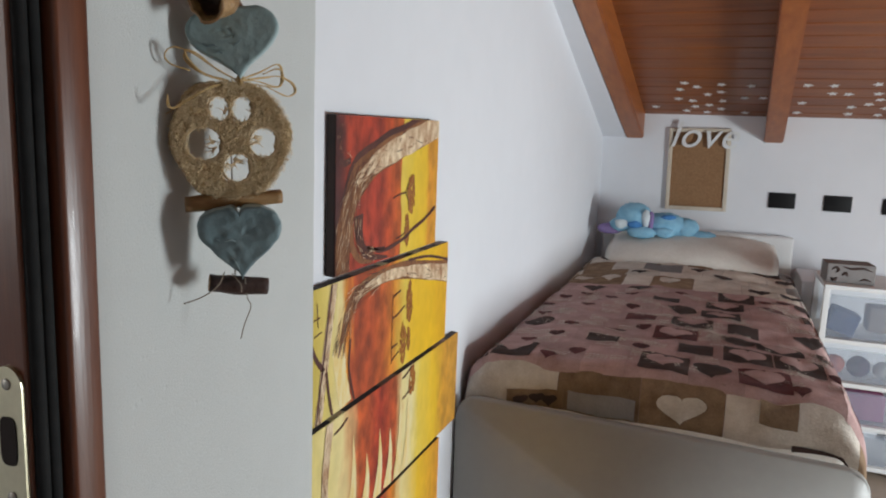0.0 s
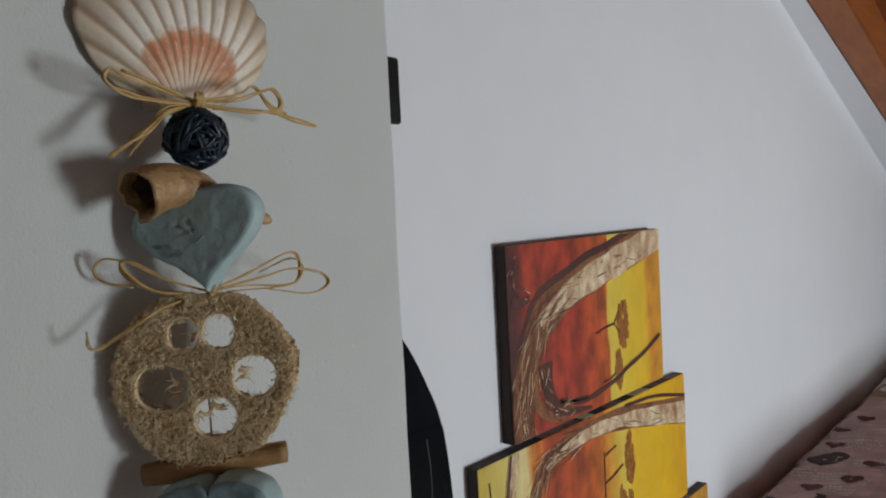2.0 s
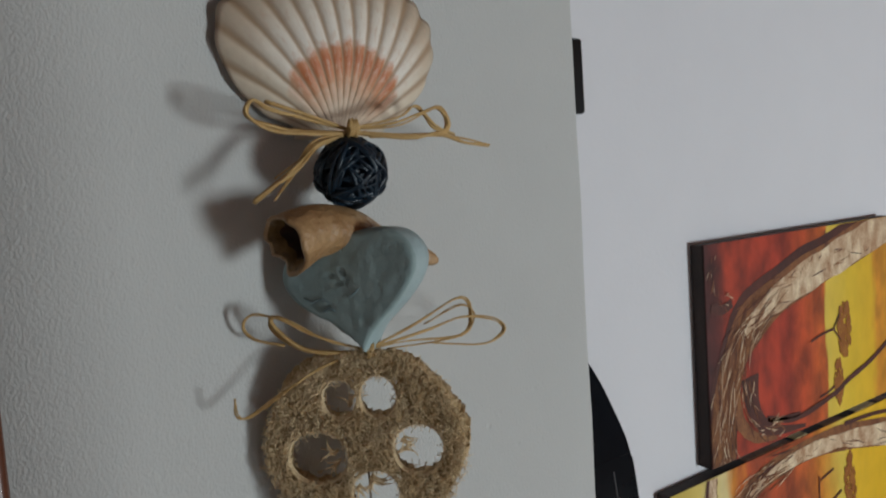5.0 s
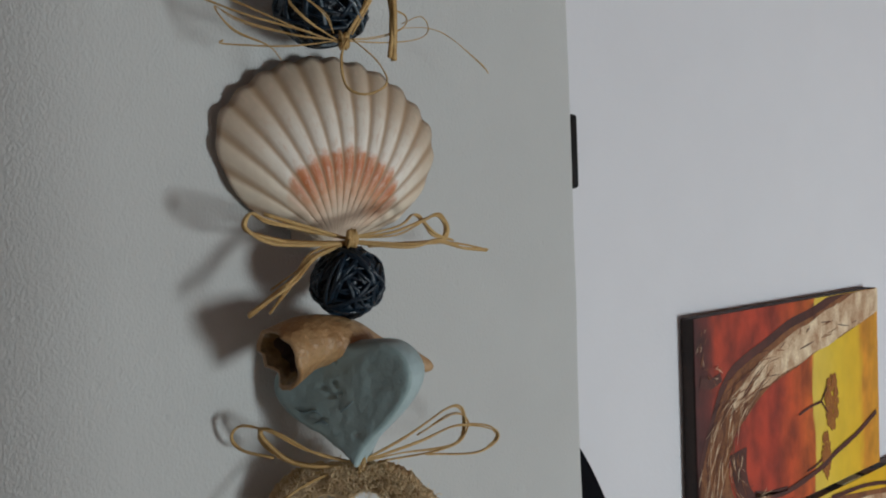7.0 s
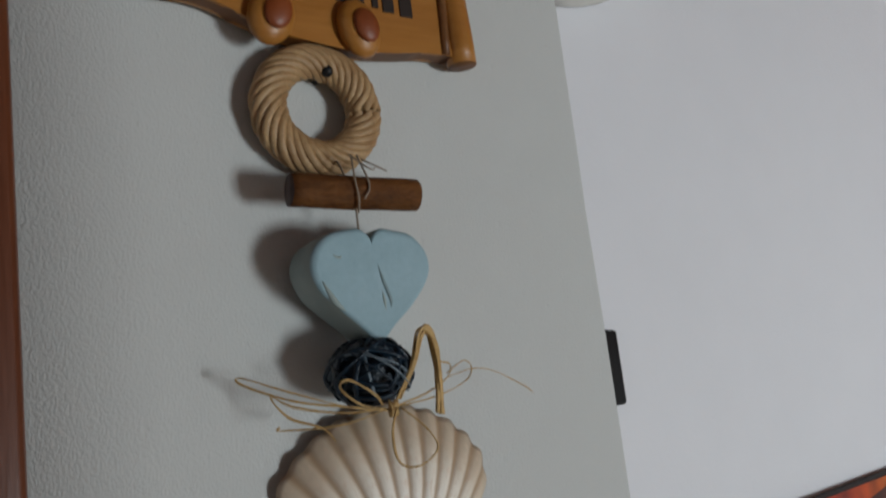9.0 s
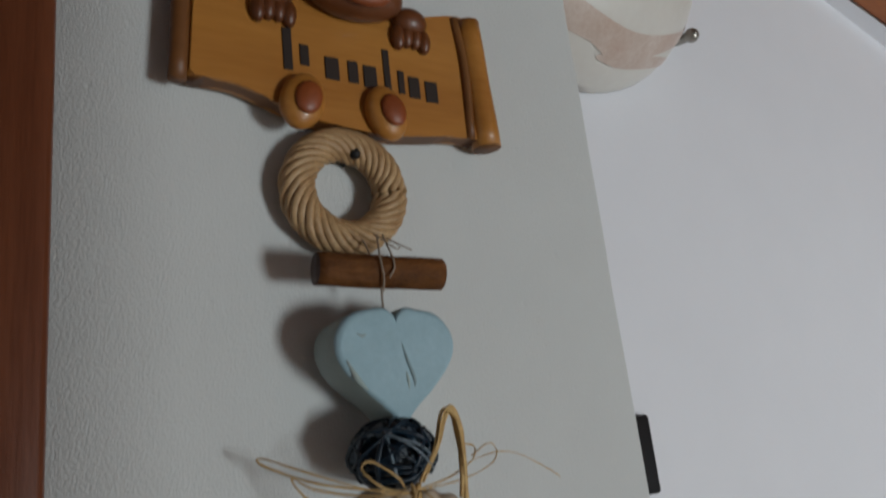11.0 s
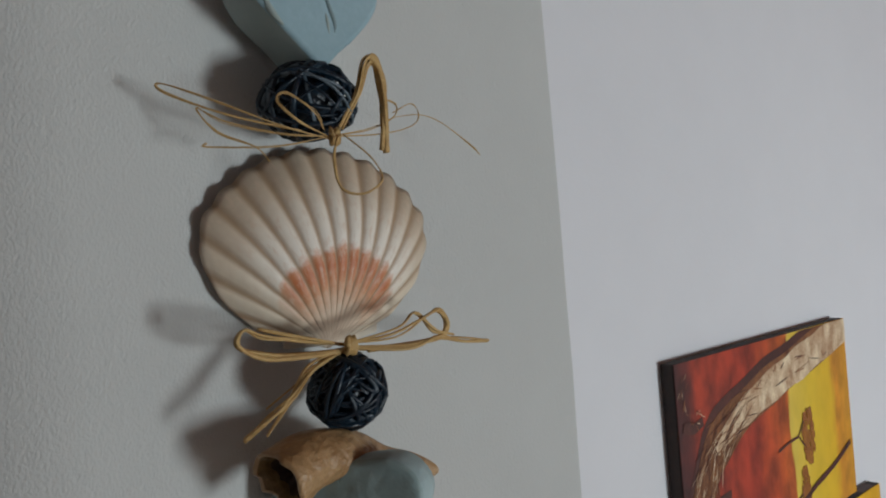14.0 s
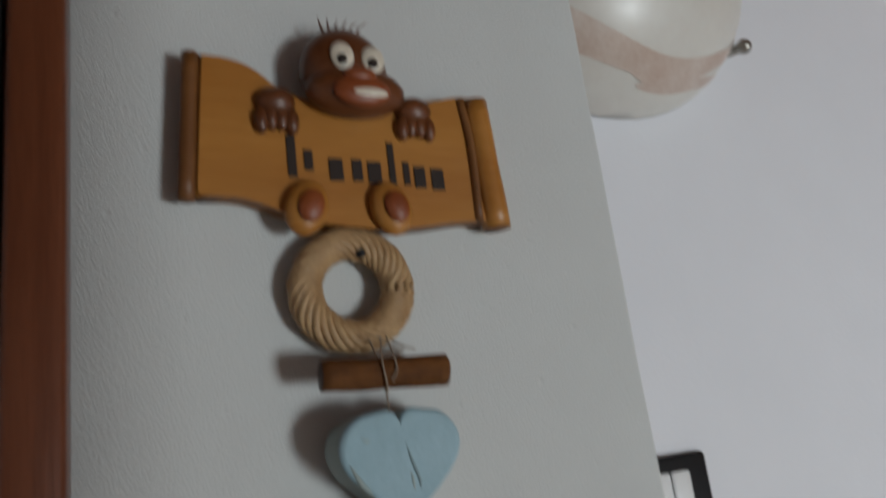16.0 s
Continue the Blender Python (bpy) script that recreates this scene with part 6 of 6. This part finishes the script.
curve = bpy.data.curves.new("letters", "FONT")
curve.body, curve.size, curve.extrude, curve.align_x, curve.offset, curve.space_character, curve.shear = "love", 0.180, 0.005, "CENTER", 0.0, 1.04, 0.3
tmp = new("letters_form", curve)
bpy.context.view_layer.update()
mesh = bpy.data.meshes.new_from_object(tmp.evaluated_get(bpy.context.evaluated_depsgraph_get()))
bpy.data.objects.remove(tmp)
mesh.materials.clear()
mesh.materials.append(WHITE_PLASTIC)
letters = tagged(new("wall_letters", mesh), "white cut out letters reading love above the pin board", "wall letters")
letters.matrix_world = pose(-0.095, BACK - 0.026, 1.248, 90, 0, 0)

star = []
for k in range(10):
    r = 0.021 if k % 2 == 0 else 0.009
    star.append((r * math.sin(math.pi * k / 5), r * math.cos(math.pi * k / 5)))
bm = bmesh.new()
prism(bm, star, -0.0025, 0.0, 2)
first = part("star_sticker", bm, WHITE_PLASTIC, None, "", False)
tagged(first, "small white star sticker on the pine ceiling", "star sticker", "stars on the ceiling")
rnd = random.Random(3)
spots = []
for x0, x1, count in ((-0.33, 0.15, 19), (0.30, 0.79, 19)):
    got = []
    while len(got) < count:
        p = (rnd.uniform(x0, x1), rnd.uniform(3.50, 3.84))
        if all(math.hypot(p[0] - q[0], p[1] - q[1]) > 0.062 for q in got):
            got.append(p)
    spots += got
tiltm = pose(0, 0, 0, -math.degrees(rise), 0, 0)
for k, (x, y) in enumerate(spots):
    m = Matrix.Translation((x, y, plank_z(y) - 0.0005)) @ tiltm @ pose(0, 0, 0, 0, 0, rnd.uniform(0, 72))
    if k == 0:
        first.matrix_world = m
    else:
        copy_thing(first, m)

# ---------------------------------------------------------------- bedside table and drawer tower
side = empty("bedside_table", pose(0.40, 3.50, 0), "plain grey white bedside table between bed and drawers", "bedside table")
part("cabinet_body", boxes((-0.03, 0.38, 0.0, 0.34, 0.0, 0.70, 0.006)), WALL_SMOOTH, side, "", False)
tower = empty("drawer_tower", pose(0.415, 3.15, 0), "white storage tower with see-through drawers", "drawer unit")
W_, D_ = 0.36, 0.34
for x in (0.0, W_ - 0.022):
    for y in (0.0, D_ - 0.022):
        part("post", boxes((x, x + 0.022, y, y + 0.022, 0.0, 0.745, 0.003)), WHITE_PLASTIC, tower, "", False)
for z in (0.03, 0.19, 0.355, 0.525, 0.735):
    part("shelf", boxes((0.0, W_, -0.002, D_, z, z + 0.018, 0.003)), WHITE_PLASTIC, tower, "", False)
for n_, z in enumerate((0.055, 0.215, 0.38, 0.55)):
    part("drawer", boxes((0.026, W_ - 0.026, 0.004, 0.012, z, z + (0.125 if n_ < 3 else 0.165), 0.003)), CLEAR, tower, "see-through plastic drawer front", False)
for name, tone, x, z, r, squash, label, cat in (("plastic_ball", "red", 0.075, 0.425, 0.038, (1, 1, 1), "orange red ball kept inside the see-through drawer", "ball"), ("plastic_ball", "plum", 0.160, 0.425, 0.042, (1, 1, 1), "dark plum ball kept inside the see-through drawer", "ball"), ("cloth_roll", "white", 0.250, 0.420, 0.036, (1.1, 1, 1), "rolled white cloth inside the see-through drawer", "cloth")):
    bm = bmesh.new()
    ball(bm, (0, 0, 0), r, 20, 12, squash)
    tagged(part(name, bm, CLOTH[tone]), label, cat).matrix_world = pose(0.415 + x, 3.225, z)
for name, tone, x, z, w_, h_, turn, label, cat in (("cloth_bag", "navy", 0.085, 0.600, 0.105, 0.090, 18, "blue cloth bag lying in the top drawer", "bag"), ("carton", "beige", 0.235, 0.622, 0.135, 0.100, 0, "pale beige carton in the top drawer", "carton"), ("plastic_case", "pink", 0.190, 0.270, 0.150, 0.105, 0, "pink plastic case in the lower drawer", "case")):
    bm = bmesh.new()
    box(bm, -w_ / 2, w_ / 2, -0.05, 0.05, -h_ / 2, h_ / 2, 0.010, 0, 3)
    tagged(part(name, bm, CLOTH[tone]), label, cat).matrix_world = pose(0.415 + x, 3.240, z, 0, turn, 0)
bm = bmesh.new()
box(bm, -0.085, 0.085, -0.06, 0.06, 0.0, 0.075, 0.004)
bx = empty("storage_box", pose(0.505, 3.27, 0.7535, 0, 0, 4), "grey patterned storage box on the drawer tower", "box")
part("carton", bm, QUILT["grey"], bx, "", False)
for pts, rr in (([(-0.07, 0.050), (-0.055, 0.062), (-0.045, 0.050), (-0.055, 0.040)], 0.0040), ([(-0.070, 0.020), (-0.058, 0.012), (-0.046, 0.022)], 0.0055), ([(-0.030, 0.066), (0.00, 0.058), (0.04, 0.062), (0.075, 0.052)], 0.0040), ([(-0.032, 0.030), (-0.020, 0.040), (-0.012, 0.028)], 0.0050), ([(0.030, 0.014), (0.050, 0.020), (0.072, 0.014)], 0.0035)):
    bm = bmesh.new()
    tube(bm, [(x, -0.0600, z) for x, z in pts], lambda t: rr * (0.35 + math.sin(math.pi * t)), 6, 5)
    part("dark_print", bm, QUILT["brown"], bx, "dark printed flourish")
